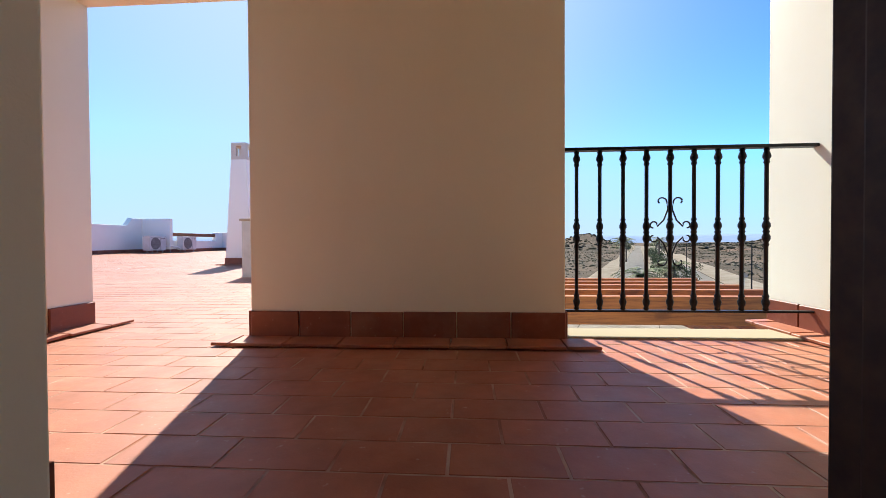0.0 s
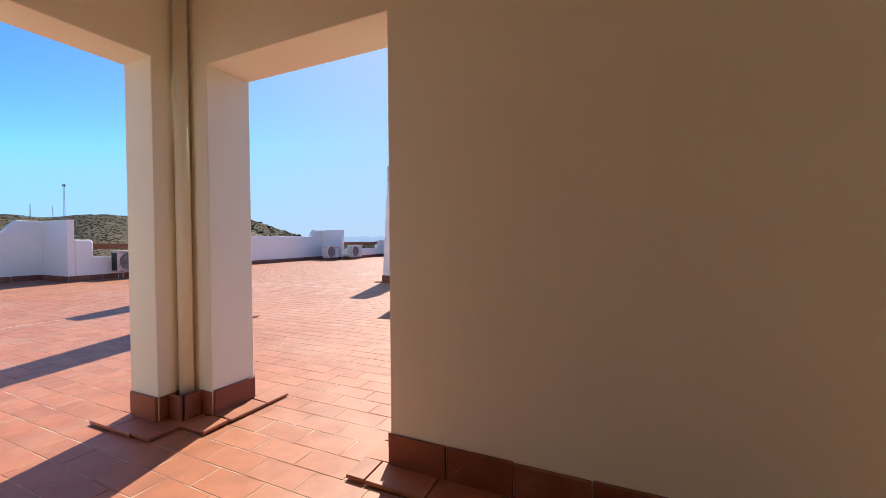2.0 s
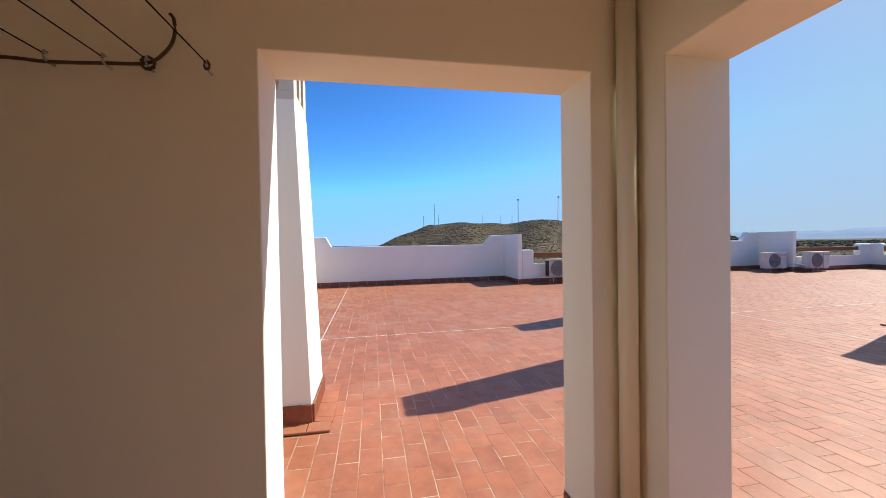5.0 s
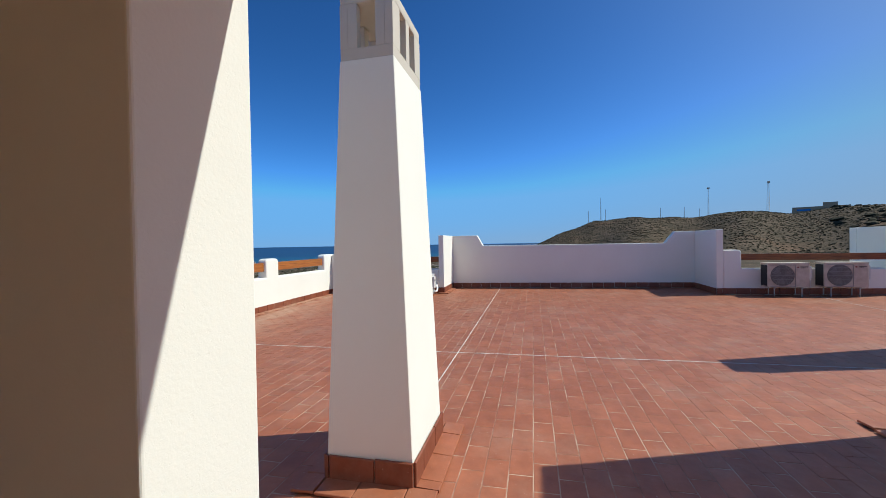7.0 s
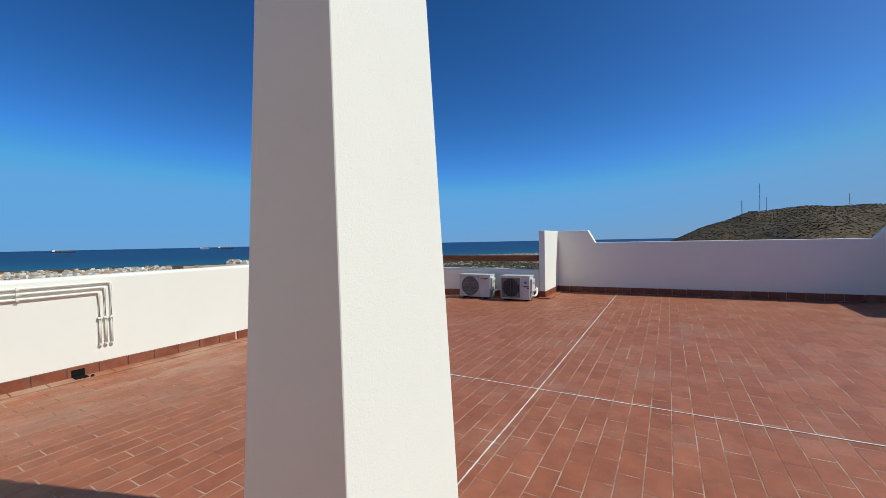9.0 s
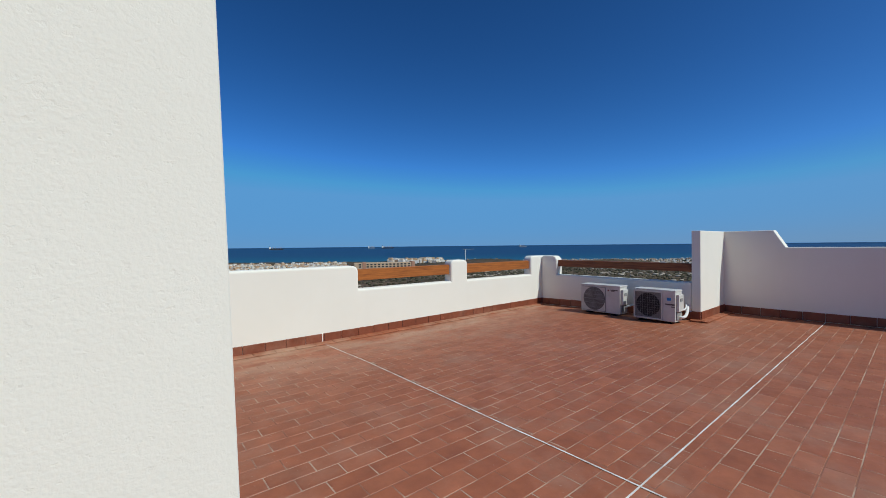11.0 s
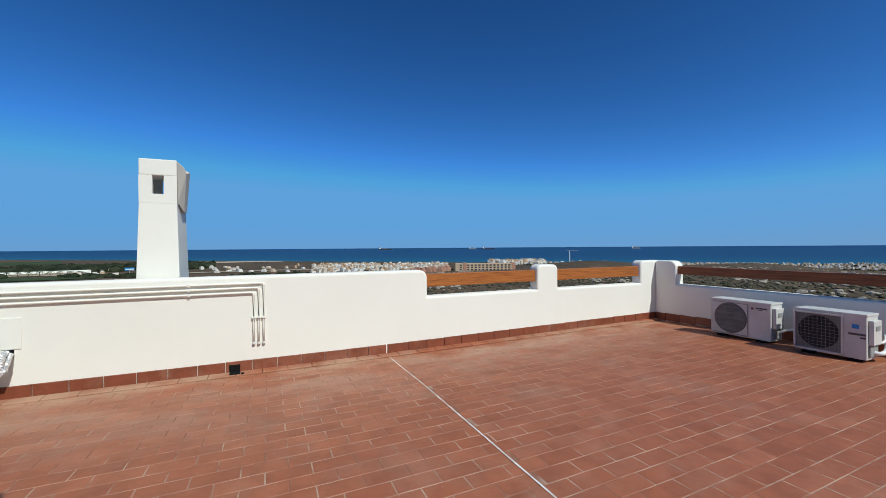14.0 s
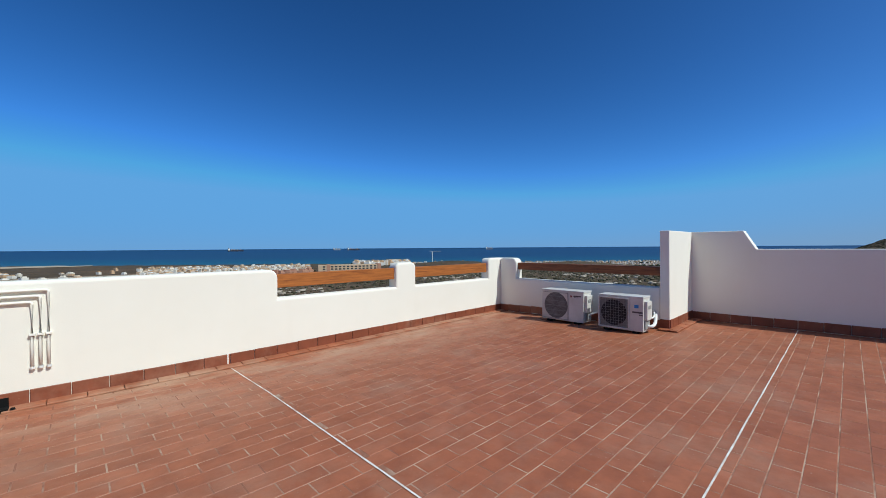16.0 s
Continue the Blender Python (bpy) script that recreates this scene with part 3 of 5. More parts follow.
# ---- chimneys ----
def chimney(label, at, hx, hy, tx, ty, zcap, ztop, wins_x, wins_y, skirts=True, lean=(-0.012, 0.005), captop=None, sill=0.07, head=0.07):
    """A tapering chimney with a hollow cap; wins_x: openings in the faces that look along y, wins_y: in the others."""
    c = root("chimney", label, "chimney", "roof chimneys", at=at)
    bm = bmesh.new()
    z0 = -0.25
    k = (zcap - z0) / zcap
    lo = [bm.verts.new((sx * (tx + (hx - tx) * k), sy * (ty + (hy - ty) * k), z0)) for sx, sy in ((-1, -1), (1, -1), (1, 1), (-1, 1))]
    hi = [bm.verts.new((sx * tx + lean[0], sy * ty + lean[1], zcap)) for sx, sy in ((-1, -1), (1, -1), (1, 1), (-1, 1))]
    bm.faces.new(hi)
    bm.faces.new(lo[::-1])
    for i in range(4):
        bm.faces.new((lo[i], lo[(i + 1) % 4], hi[(i + 1) % 4], hi[i]))
    bmesh.ops.bevel(bm, geom=list(bm.edges), offset=0.003, segments=1, affect="EDGES")
    part("shaft", bm, SPATTER, c)
    capmat = captop or CEMENT
    inset = 1.0 if captop else 0.985
    cap = part("cap", box((-tx * inset + lean[0], -ty * inset + lean[1], zcap + 0.001), (tx * inset + lean[0], ty * inset + lean[1], zcap + sill), 0.0 if captop else 0.004), capmat, c, "vented cap")
    t, w = 0.05, 0.115
    a, b = zcap + sill, ztop - head
    px, py = tx * inset, ty * inset
    for (ax, half, dep, wins) in (("x", px, py, wins_x), ("y", py - t, px, wins_y)):
        for sgn in (-1, 1):
            solid, gaps = -half, [half * 2 * (g + 1) / (wins + 1) - half for g in range(wins)]
            spans = []
            for g in gaps:
                spans.append((solid, g - w / 2))
                solid = g + w / 2
            spans.append((solid, half))
            for s0, s1 in spans:
                q = sorted((sgn * dep, sgn * (dep - t)))
                lo3, hi3 = ((s0, q[0], a), (s1, q[1], b)) if ax == "x" else ((q[0], s0, a), (q[1], s1, b))
                part("cap_post", box([u + v for u, v in zip(lo3, (*lean, 0))], [u + v for u, v in zip(hi3, (*lean, 0))], 0.0 if captop else 0.003), capmat, cap)
    part("cap_slab", box((-px + lean[0], -py + lean[1], b), (px + lean[0], py + lean[1], ztop), 0.012), capmat, cap)
    if skirts:
        f = 1.005
        x, y = hx * f, hy * f
        cx, cy = at[0], at[1]
        for p, q in (((x, -y), (-x, -y)), ((-x, -y), (-x, y)), ((-x, y), (x, y)), ((x, y), (x, -y))):
            skirting(c, (cx + p[0], cy + p[1]), (cx + q[0], cy + q[1]), border=True, ends=(E_B, 0.0), start=0.05)
    return c


CH = (0.337, 0.268, 0.278, 0.168, 2.46, 2.86, 2, 1)
CH2 = (0.30, 0.262, 0.205, 0.170, 2.46, 2.86, 2, 1)
chimney("tapered white chimney with a bare cement cap on the terrace", (-3.337, -1.796, 0.0), *CH, lean=(-0.004, 0.005))
chimney("tapered white chimney with a bare cement cap on the terrace", (-3.93, 1.84, 0.0), *CH2)
chimney("tapered white chimney with a bare cement cap on the terrace", (-6.43, 3.82, 0.03), *CH2)
chimney("tapered white chimney with a bare cement cap on the terrace", (-3.925, 6.62, 0.05), 0.302, 0.28, 0.178, 0.21, 2.38, 2.76, 1, 2)
ch_s = chimney("tapered white chimney with a weathered cap beyond the parapet", (-3.11, -7.13, -0.06), 0.242, 0.33, 0.187, 0.262, 2.01, 2.53, 1, 2, False, (0.0, 0.0), WHITE, 0.11, 0.19)
_fl = bmesh.new()
_q = [(-0.19, -0.24, 2.50), (-0.255, -0.18, 2.46), (-0.26, 0.10, 2.40), (-0.19, 0.255, 2.52), (-0.192, -0.22, 2.0), (-0.225, -0.12, 1.93), (-0.228, 0.08, 1.93), (-0.192, 0.24, 2.02)]
_v = [_fl.verts.new(p) for p in _q]
for f in ((0, 1, 2, 3), (4, 7, 6, 5), (0, 4, 5, 1), (1, 5, 6, 2), (2, 6, 7, 3), (3, 7, 4, 0)):
    _fl.faces.new([_v[i] for i in f])
bmesh.ops.recalc_face_normals(_fl, faces=list(_fl.faces))
part("loose_render", _fl, CEMENT, ch_s, "bulging bare cement patch")


# ---- air conditioning ----
def ac_unit(label, at, turn, wide=0.80, high=0.55, round_guard=True, mark=LOGOMARK, lift=0.05, case=ACWHITE):
    """Outdoor unit with its front along -y of its own axes; at: middle of the foot of its front."""
    a = root("air_conditioner", label, "air conditioner", "outdoor air conditioners", at=at, turn=turn)
    w, d, z = wide / 2, 0.29, lift
    part("casing", box((-w, 0.0, z), (w, d, z + high), 0.014, 3), case, a)
    part("lid", box((-w - 0.006, -0.008, z + high - 0.022), (w + 0.006, d + 0.004, z + high + 0.006), 0.008, 2), case, a)
    cx, cz, r = -w * 0.30, z + high * 0.49, high * 0.40
    well = bmesh.new()
    add_lathe(well, [(r, 0.0), (r + 0.012, 0.004), (r + 0.012, 0.0), (r + 0.02, -0.002)], n=32)
    bmesh.ops.delete(well, geom=[f for f in well.faces if len(f.verts) > 8], context="FACES")
    add_lathe(well, [(r, -0.0005), (r, 0.002)], n=32)
    for v in well.verts:
        v.co = Vector((cx + v.co.x * (1 if round_guard else 0.88), -v.co.z - (0.001 if round_guard else 0.0035), cz + v.co.y * (1 if round_guard else 0.88)))
    part("fan_opening", well, FANGREY if round_guard else ACDARK, a)
    blades = bmesh.new()
    for k in range(3):
        th = k * 2.094 + 0.4
        vs = []
        for rr, off, dy in ((0.05, -0.35, -0.004), (r * 0.92, -0.55, -0.004), (r * 0.95, 0.35, -0.010), (0.05, 0.35, -0.008)):
            vs.append(blades.verts.new((cx + rr * math.cos(th + off), dy, cz + rr * math.sin(th + off))))
        blades.faces.new(vs)
    r2 = bmesh.ops.extrude_face_region(blades, geom=list(blades.faces))
    bmesh.ops.translate(blades, verts=[v for v in r2["geom"] if isinstance(v, bmesh.types.BMVert)], vec=(0, 0.003, 0))
    part("fan", blades, FANPLATE if round_guard else ACDARK, a)
    guard = bmesh.new()
    gy = -0.018
    if round_guard:
        for q in range(1, 11):
            rr = r * q / 10
            add_tube(guard, [(cx + rr * math.cos(t * math.pi / 14), gy, cz + rr * math.sin(t * math.pi / 14)) for t in range(29)], 0.0022, 4)
        for q in range(-2, 3):
            hw = math.sqrt(r * r - (q * r / 2.6) ** 2)
            add_box(guard, (cx - hw, gy - 0.004, cz + q * r / 2.6 - 0.004), (cx + hw, gy, cz + q * r / 2.6 + 0.004))
        add_box(guard, (cx - r - 0.03, -0.012, cz + r + 0.012), (cx + r + 0.03, -0.002, cz + r + 0.020))
        add_box(guard, (cx + r + 0.022, -0.012, cz - r - 0.02), (cx + r + 0.030, -0.002, cz + r + 0.012))
        add_box(guard, (cx - r - 0.03, -0.012, cz - r - 0.028), (cx + r + 0.03, -0.002, cz - r - 0.020))
    else:
        for q in range(-5, 6):
            add_box(guard, (cx - r - 0.02, gy - 0.002, cz + q * r / 5.2 - 0.0011), (cx + r + 0.02, gy + 0.002, cz + q * r / 5.2 + 0.0011))
            add_box(guard, (cx + q * r / 5.2 - 0.0011, gy - 0.005, cz - r - 0.02), (cx + q * r / 5.2 + 0.0011, gy - 0.002, cz + r + 0.02))
    if not round_guard:
        part("recess", box((cx - r - 0.012, -0.0022, cz - r - 0.012), (cx + r + 0.012, -0.0012, cz + r + 0.012)), FANPLATE, a)
    tagged(part("guard", guard, ACGREY, a, "wire fan guard"), kind="stuff")
    if not round_guard:
        fr = bmesh.new()
        e = r + 0.03
        add_box(fr, (cx - e, -0.024, cz + e - 0.02), (cx + e, 0.001, cz + e), 0.004)
        add_box(fr, (cx - e, -0.024, cz - e), (cx + e, 0.001, cz - e + 0.02), 0.004)
        add_box(fr, (cx - e, -0.024, cz - e + 0.021), (cx - e + 0.02, 0.001, cz + e - 0.021), 0.004)
        add_box(fr, (cx + e - 0.02, -0.024, cz - e + 0.021), (cx + e, 0.001, cz + e - 0.021), 0.004)
        part("guard_frame", fr, ACWHITE, a)
    lx, lz = (w * 0.40, z + high * 0.84) if round_guard else (w * 0.62, z + high * 0.72)
    part("label", box((lx, -0.003, lz - 0.022), (lx + (0.030 if round_guard else 0.062), -0.0005, lz + (0.010 if round_guard else 0.028))), mark, a, "maker's mark")
    part("label", box((lx + (0.06 if round_guard else -0.03), -0.003, lz - (0.008 if round_guard else 0.10)), (lx + (0.20 if round_guard else 0.12), -0.0005, lz + (0.012 if round_guard else -0.075))), LOGORED, a)
    part("label", box((lx + 0.07, -0.003, lz - (0.024 if round_guard else 0.135)), (lx + (0.15 if round_guard else 0.12), -0.0005, lz - (0.016 if round_guard else 0.115))), LOGORED, a)
    sv = part("service_cover", box((w + 0.001, 0.03, z + high * 0.34), (w + 0.05, d - 0.06, z + high * 0.88), 0.012, 2), ACWHITE, a)
    part("grip", box((w + 0.0505, 0.07, z + high * 0.66), (w + 0.056, d - 0.12, z + high * 0.76)), ACGREY, sv)
    part("valve_plate", box((w + 0.001, 0.03, z + 0.04), (w + 0.02, d - 0.08, z + high * 0.32), 0.004), ACGREY, a)
    if case is ACWORN:
        part("coil", box((-w - 0.004, 0.03, z + 0.03), (-w - 0.0005, d - 0.02, z + high - 0.04)), ACDARK, a, "dark fin grille")
    for s in (-1, 1):
        if lift > 0.1:
            leg = add_rod(rod((s * w * 0.66, 0.03, 0.0), (s * w * 0.66, 0.03, z - 0.001), 0.011, n=8), (s * w * 0.66, d - 0.04, 0.0), (s * w * 0.66, d - 0.04, z - 0.001), 0.011, n=8)
            part("leg", add_box(leg, (s * w * 0.66 - 0.015, 0.0, z - 0.022), (s * w * 0.66 + 0.015, d, z - 0.001)), STEEL, a, "thin steel bracket leg")
            continue
        part("foot", box((s * w * 0.66 - 0.05, 0.01, 0.0), (s * w * 0.66 + 0.05, d - 0.01, z - 0.001), 0.004), RUBBER, a)
    return a


def floor_ac(label, x, y, turn, **kw):
    return ac_unit(label, (x, y, zf(x, y)), turn, **kw)


floor_ac("white outdoor unit with a round wire guard beside the parapet", -10.70, -4.80, 90, wide=0.81, high=0.535, lift=0.035)
floor_ac("white outdoor unit with a square grid guard beside the parapet", -10.62, -3.75, 90, wide=0.68, high=0.53, lift=0.035, round_guard=False, mark=LOGOBLUE)
floor_ac("weathered white outdoor unit on brackets below the handrail", -10.88, 4.56, 90, wide=0.78, high=0.53, lift=0.20, case=ACWORN)
floor_ac("weathered white outdoor unit on brackets below the handrail", -10.88, 5.60, 90, wide=0.78, high=0.53, lift=0.20, case=ACWORN)
floor_ac("small white outdoor unit beside the far parapet recess", -11.30, 12.95, 90, wide=0.80, high=0.56, lift=0.12)
floor_ac("small white outdoor unit beside the far parapet recess", -10.84, 14.15, 90, wide=0.80, high=0.56, lift=0.12)
floor_ac("white outdoor unit with pipes beside the seaward parapet", -1.47, -6.16, 180, wide=0.80, high=0.46, lift=0.06)


def hose(name, label, pts, r, mat):
    return tagged(part(name, add_tube(bmesh.new(), pts, r, 8), mat, smooth=True), label, "pipe")


def bend(pts, n=6):
    """Smooth line through points (Catmull-Rom)."""
    p = [Vector(q) for q in pts]
    p = [p[0]] + p + [p[-1]]
    out = []
    for i in range(1, len(p) - 2):
        for k in range(n):
            t = k / n
            out.append(0.5 * ((2 * p[i]) + (p[i + 1] - p[i - 1]) * t + (2 * p[i - 1] - 5 * p[i] + 4 * p[i + 1] - p[i + 2]) * t * t + (3 * p[i] - p[i - 1] - 3 * p[i + 1] + p[i + 2]) * t ** 3))
    out.append(p[-2])
    return out


hose("insulated_pipe", "white insulated pipes of the outdoor unit", bend([(-10.76, -3.41, 0.13), (-10.80, -3.345, 0.13), (-10.93, -3.345, 0.17), (-11.2, -3.42, 0.27)]), 0.025, PVC)
hose("insulated_pipe", "white insulated pipes of the outdoor unit", bend([(-10.80, -3.41, 0.24), (-10.86, -3.36, 0.25), (-11.0, -3.38, 0.27), (-11.2, -3.45, 0.30)]), 0.014, PVC)
hose("insulated_pipe", "white insulated pipes between the outdoor units", bend([(-10.86, -4.39, 0.16), (-10.90, -4.30, 0.21), (-11.05, -4.22, 0.22), (-11.2, -4.18, 0.20)]), 0.017, PVC)
def wrapped(name, label, pts, r, mat, seed):
    """A pipe in crinkled foil: a tube of uneven girth."""
    rng = random.Random(seed)
    bm = add_tube(bmesh.new(), bend(pts, 9), r, 9)
    for v in bm.verts:
        v.co += Vector((rng.uniform(-1, 1), rng.uniform(-1, 1), rng.uniform(-1, 1))) * r * 0.22
    return tagged(part(name, bm, mat), label, "pipe")


tagged(part("pipe_slot", box((-1.985, YS - 0.002, 0.345), (-1.915, YS + 0.006, 0.418), 0.002), RUBBER), "dark pipe slot below the access panel", "slot")
wrapped("insulated_pipe", "crinkled silver foil pipe of the seaward unit", [(-1.935, YS + 0.0, 0.385), (-1.938, YS + 0.06, 0.395), (-1.942, YS + 0.12, 0.36), (-1.945, YS + 0.15, 0.29), (-1.935, YS + 0.17, 0.235)], 0.027, FOIL, 3)
wrapped("insulated_pipe", "crinkled silver foil pipe of the seaward unit", [(-1.965, YS + 0.0, 0.37), (-1.978, YS + 0.05, 0.375), (-1.985, YS + 0.10, 0.33), (-1.975, YS + 0.14, 0.26), (-1.945, YS + 0.19, 0.205)], 0.019, FOIL, 4)
hose("insulated_pipe", "pipes of the far outdoor units", bend([(-11.9, 13.3, 0.4), (-11.5, 13.44, 0.45), (-11.0, 13.6, 0.42), (-10.95, 13.75, 0.36)]), 0.03, PVC)

# three painted pipes on the seaward parapet
for k in range(3):
    zt, xe = 0.985 - 0.055 * k, -4.235 + 0.055 * k
    pipe = root("wall_pipe", "white painted pipe bent down the parapet face", "pipe", "parapet pipes", at=(0, 0, 0))
    yy = YS + 0.020
    part("run", add_tube(bmesh.new(), [(1.2, yy, zt + 0.004), (-2.0, yy, zt), (xe + 0.03, yy, zt), (xe + 0.012, yy, zt - 0.003), (xe + 0.003, yy, zt - 0.012), (xe, yy, zt - 0.03), (xe, yy, 0.5), (xe, yy, 0.262)], 0.0125, 10), WHITE, pipe, smooth=True)
    for cx, cz in ((-3.46, zt), (-0.9, zt)):
        part("clip", box((cx - 0.012, YS - 0.001, cz - 0.018), (cx + 0.012, YS + 0.038, cz + 0.018), 0.003), WHITE, pipe)
    part("clip", box((xe - 0.022, YS - 0.001, 0.56), (xe + 0.022, YS + 0.038, 0.58), 0.003), WHITE, pipe)
    part("end_cap", rod((xe, yy, 0.250), (xe, yy, 0.270), 0.019), PVC, pipe)
for k, zt in enumerate((0.76, 0.68, 0.60, 0.51, 0.43)):
    pipe = root("wall_pipe", "white painted pipe along the low inner wall", "pipe", "inner wall pipes")
    part("run", rod((-1.42, 3.358, zt), (1.5, 3.358, zt), 0.014, n=10), WHITE, pipe, smooth=True)
    for cx in (-0.9, 0.4):
        part("clip", box((cx - 0.012, 3.338, zt - 0.02), (cx + 0.012, 3.381, zt + 0.02), 0.003), WHITE, pipe)
for zt in (0.60, 0.68):
    part("open_end", rod((-1.446, 3.358, zt), (-1.421, 3.358, zt), 0.017, n=10), RUBBER, pipe)

# roof outlet, access panel, shutter cabinet
drain = root("drain_outlet", "black square roof drain mouth in the skirting", "drain", at=(-3.915, YS, zf(-3.915, YS)))
part("throat", box((-0.058, 0.002, 0.004), (0.058, 0.022, 0.112), 0.003), RUBBER, drain)
part("lip", box((-0.062, 0.023, 0.001), (0.050, 0.12, 0.037), 0.006), RUBBER, drain)
part("crumb", add_lathe(bmesh.new(), [(0.004, 0.0), (0.020, 0.006), (0.014, 0.018), (0.003, 0.022)], (-0.09, 0.13, 0.024), 6), RUBBER, drain)
tagged(part("access_panel", box((-2.04, YS + 0.001, 0.425), (-1.89, YS + 0.009, 0.735), 0.002), WHITE), "white access panel in the parapet", "panel")
cab = root("shutter_cabinet", "pale grey shuttered cabinet against a stub wall", "cabinet", at=(-1.935, 3.52, 0.03))
part("body", box((-0.23, 0.02, 0.02), (0.23, 0.62, 0.84), 0.004), CABINET, cab)
for k in range(3):
    part("shutter_panel", box((-0.213 + 0.144 * k, 0.004, 0.07), (-0.076 + 0.144 * k, 0.019, 0.81), 0.004), CABINET, cab)
part("top", box((-0.25, -0.01, 0.842), (0.232, 0.64, 0.875), 0.006), SILL, cab, "cream cement top")
part("base_rail", box((-0.23, 0.0, 0.0), (0.23, 0.6, 0.018)), CABINET, cab)

# washing line in the porch
line = root("washing_line", "brown rope and wires of a washing line on hooks", "washing line", at=(-1.4, -1.6, 1.935))
for y in (0.013, -0.166, -0.29, -0.45):
    part("hook", add_tube(bmesh.new(), [(0.0, y, 0.0), (0.03, y, 0.0), (0.045, y, 0.006), (0.05, y, 0.018), (0.043, y, 0.03), (0.03, y, 0.028)], 0.004, 6), STEEL, line)
part("rope", add_tube(bmesh.new(), bend([(0.03, -1.5, -0.03), (0.03, -1.0, -0.012), (0.03, -0.6, 0.006), (0.03, -0.45, 0.0), (0.03, -0.29, 0.006), (0.035, -0.17, 0.012), (0.03, -0.12, 0.05), (0.03, -0.09, 0.10),
                                         (0.03, -0.088, 0.16), (0.03, -0.10, 0.18)], 6), 0.0055, 6), ROPE, line)
part("knot", add_tube(bmesh.new(), [(0.035 + 0.004 * math.sin(3.1 * t), -0.166 + 0.020 * math.cos(t * 0.7), 0.012 + 0.020 * math.sin(t * 0.7)) for t in range(28)], 0.005, 6), ROPE, line)
part("knot", add_tube(bmesh.new(), [(0.045 + 0.003 * math.sin(2.3 * t), 0.013 + 0.008 * math.cos(t * 0.8), 0.012 + 0.014 * math.sin(t * 0.8)) for t in range(20)], 0.004, 6), ROPE, line)
for y in (0.013, -0.166, -0.29, -0.45):
    part("line", rod((0.04, y, 0.02), (1.6, y - 0.05, 0.03), 0.0022, n=5), RUBBER, line)
for y in (0.013, -0.166, -0.29, -0.45):
    part("hook", rod((1.57, y - 0.05, 0.03), (1.602, y - 0.05, 0.03), 0.004, n=6), STEEL, line)


# ---- surroundings ----
SEA_Z, GROUND = -24.0, -7.0
SN = Vector((-math.sin(radians(138)), math.cos(radians(138))))      # towards the sea
ROAD = Vector((math.sin(radians(23.2)), math.cos(radians(23.2))))   # along the road
ROADN = Vector((ROAD.y, -ROAD.x))


def smooth(a, b, v):
    t = np.clip((v - a) / (b - a), 0, 1)
    return t * t * (3 - 2 * t)


def land(x, y):
    """Height of the land."""
    x, y = np.asarray(x, float), np.asarray(y, float)
    r = np.hypot(x, y)
    az = np.degrees(np.arctan2(-x, y))
    s = x * SN.x + y * SN.y
    z = GROUND - 15.8 * smooth(40, 480, s) - 6.0 * smooth(600, 660, s)
    bump = np.sin(x * 0.021 + 1.3) * np.cos(y * 0.017) + 0.6 * np.sin(x * 0.05 + y * 0.043) + 0.35 * np.sin(x * 0.11 - y * 0.13 + 2.0)
    z = z + bump * 2.2 * smooth(90, 420, r) * (1 - smooth(430, 560, s)) * (1 - 0.9 * smooth(-30, 40, az * 0 - x * 0.5))
    az360 = np.where(az < 0, az + 360, az)
    plain = smooth(148, 172, az360) * (1 - smooth(225, 250, az360))
    z = np.where(s < 600, np.maximum(z - (9.0 + bump * 1.4) * plain * smooth(70, 380, r), -23.2), z)
    mound = 7.0 * np.exp(-((az - 118) / 9.0) ** 2 - ((r - 330) / 110.0) ** 2) + 8.5 * np.exp(-((az - 134.5) / 8.5) ** 2 - ((r - 420) / 90.0) ** 2)
    top = 35.2 - 4.4 * smooth(74, 60, az) + 2.4 * np.exp(-((az - 80.5) / 4.0) ** 2) + 0.5 * np.sin(az * 0.9) + 0.3 * np.sin(az * 1.4)
    prof = (0.35 * smooth(94, 82.5, az) + 0.65 * np.clip((95.5 - az) / 13.0, 0, 1)) * smooth(38, 53, az)
    rim = 540 + 26 * np.sin(az * 0.55)
    gully = 1 + 0.016 * np.sin(az * 0.8 + 0.01 * r) + 0.008 * np.sin(az * 1.3 - 0.02 * r)
    hill = (top - GROUND) * prof * np.clip((r * gully - rim + 230) / 230, 0, 1) ** 0.9 * (1 - 0.9 * smooth(900, 1500, r))
    knob = 26 * np.exp(-((az + 16.5) / 3.0) ** 2 - ((r - 900) / 160) ** 2) + 20 * np.exp(-((az + 42) / 7.0) ** 2 - ((r - 1000) / 200) ** 2)
    return np.maximum(z + mound, z + hill + mound * 0) + knob


def grid_mesh(name, verts, faces, mat, smooth_faces=True):
    me = bpy.data.meshes.new(name)
    me.from_pydata(verts, [], faces)
    me.materials.append(mat)
    if smooth_faces:
        me.polygons.foreach_set("use_smooth", [True] * len(me.polygons))
    return me


SCRUB = material("dry_scrub_land", (0.12, 0.10, 0.06), 0.95, 0, 0.1)
_c = ramp(SCRUB, noisy(SCRUB, 0.03, 8, 0.7), [(0.28, (0.075, 0.055, 0.037)), (0.45, (0.125, 0.088, 0.058)), (0.6, (0.175, 0.120, 0.080)), (0.78, (0.26, 0.185, 0.13))])
_c = mixed(SCRUB, ramp(SCRUB, noisy(SCRUB, 0.22, 6, 0.75), [(0.42, (0, 0, 0)), (0.56, (0.68, 0.68, 0.68))]), _c, (0.050, 0.043, 0.026))
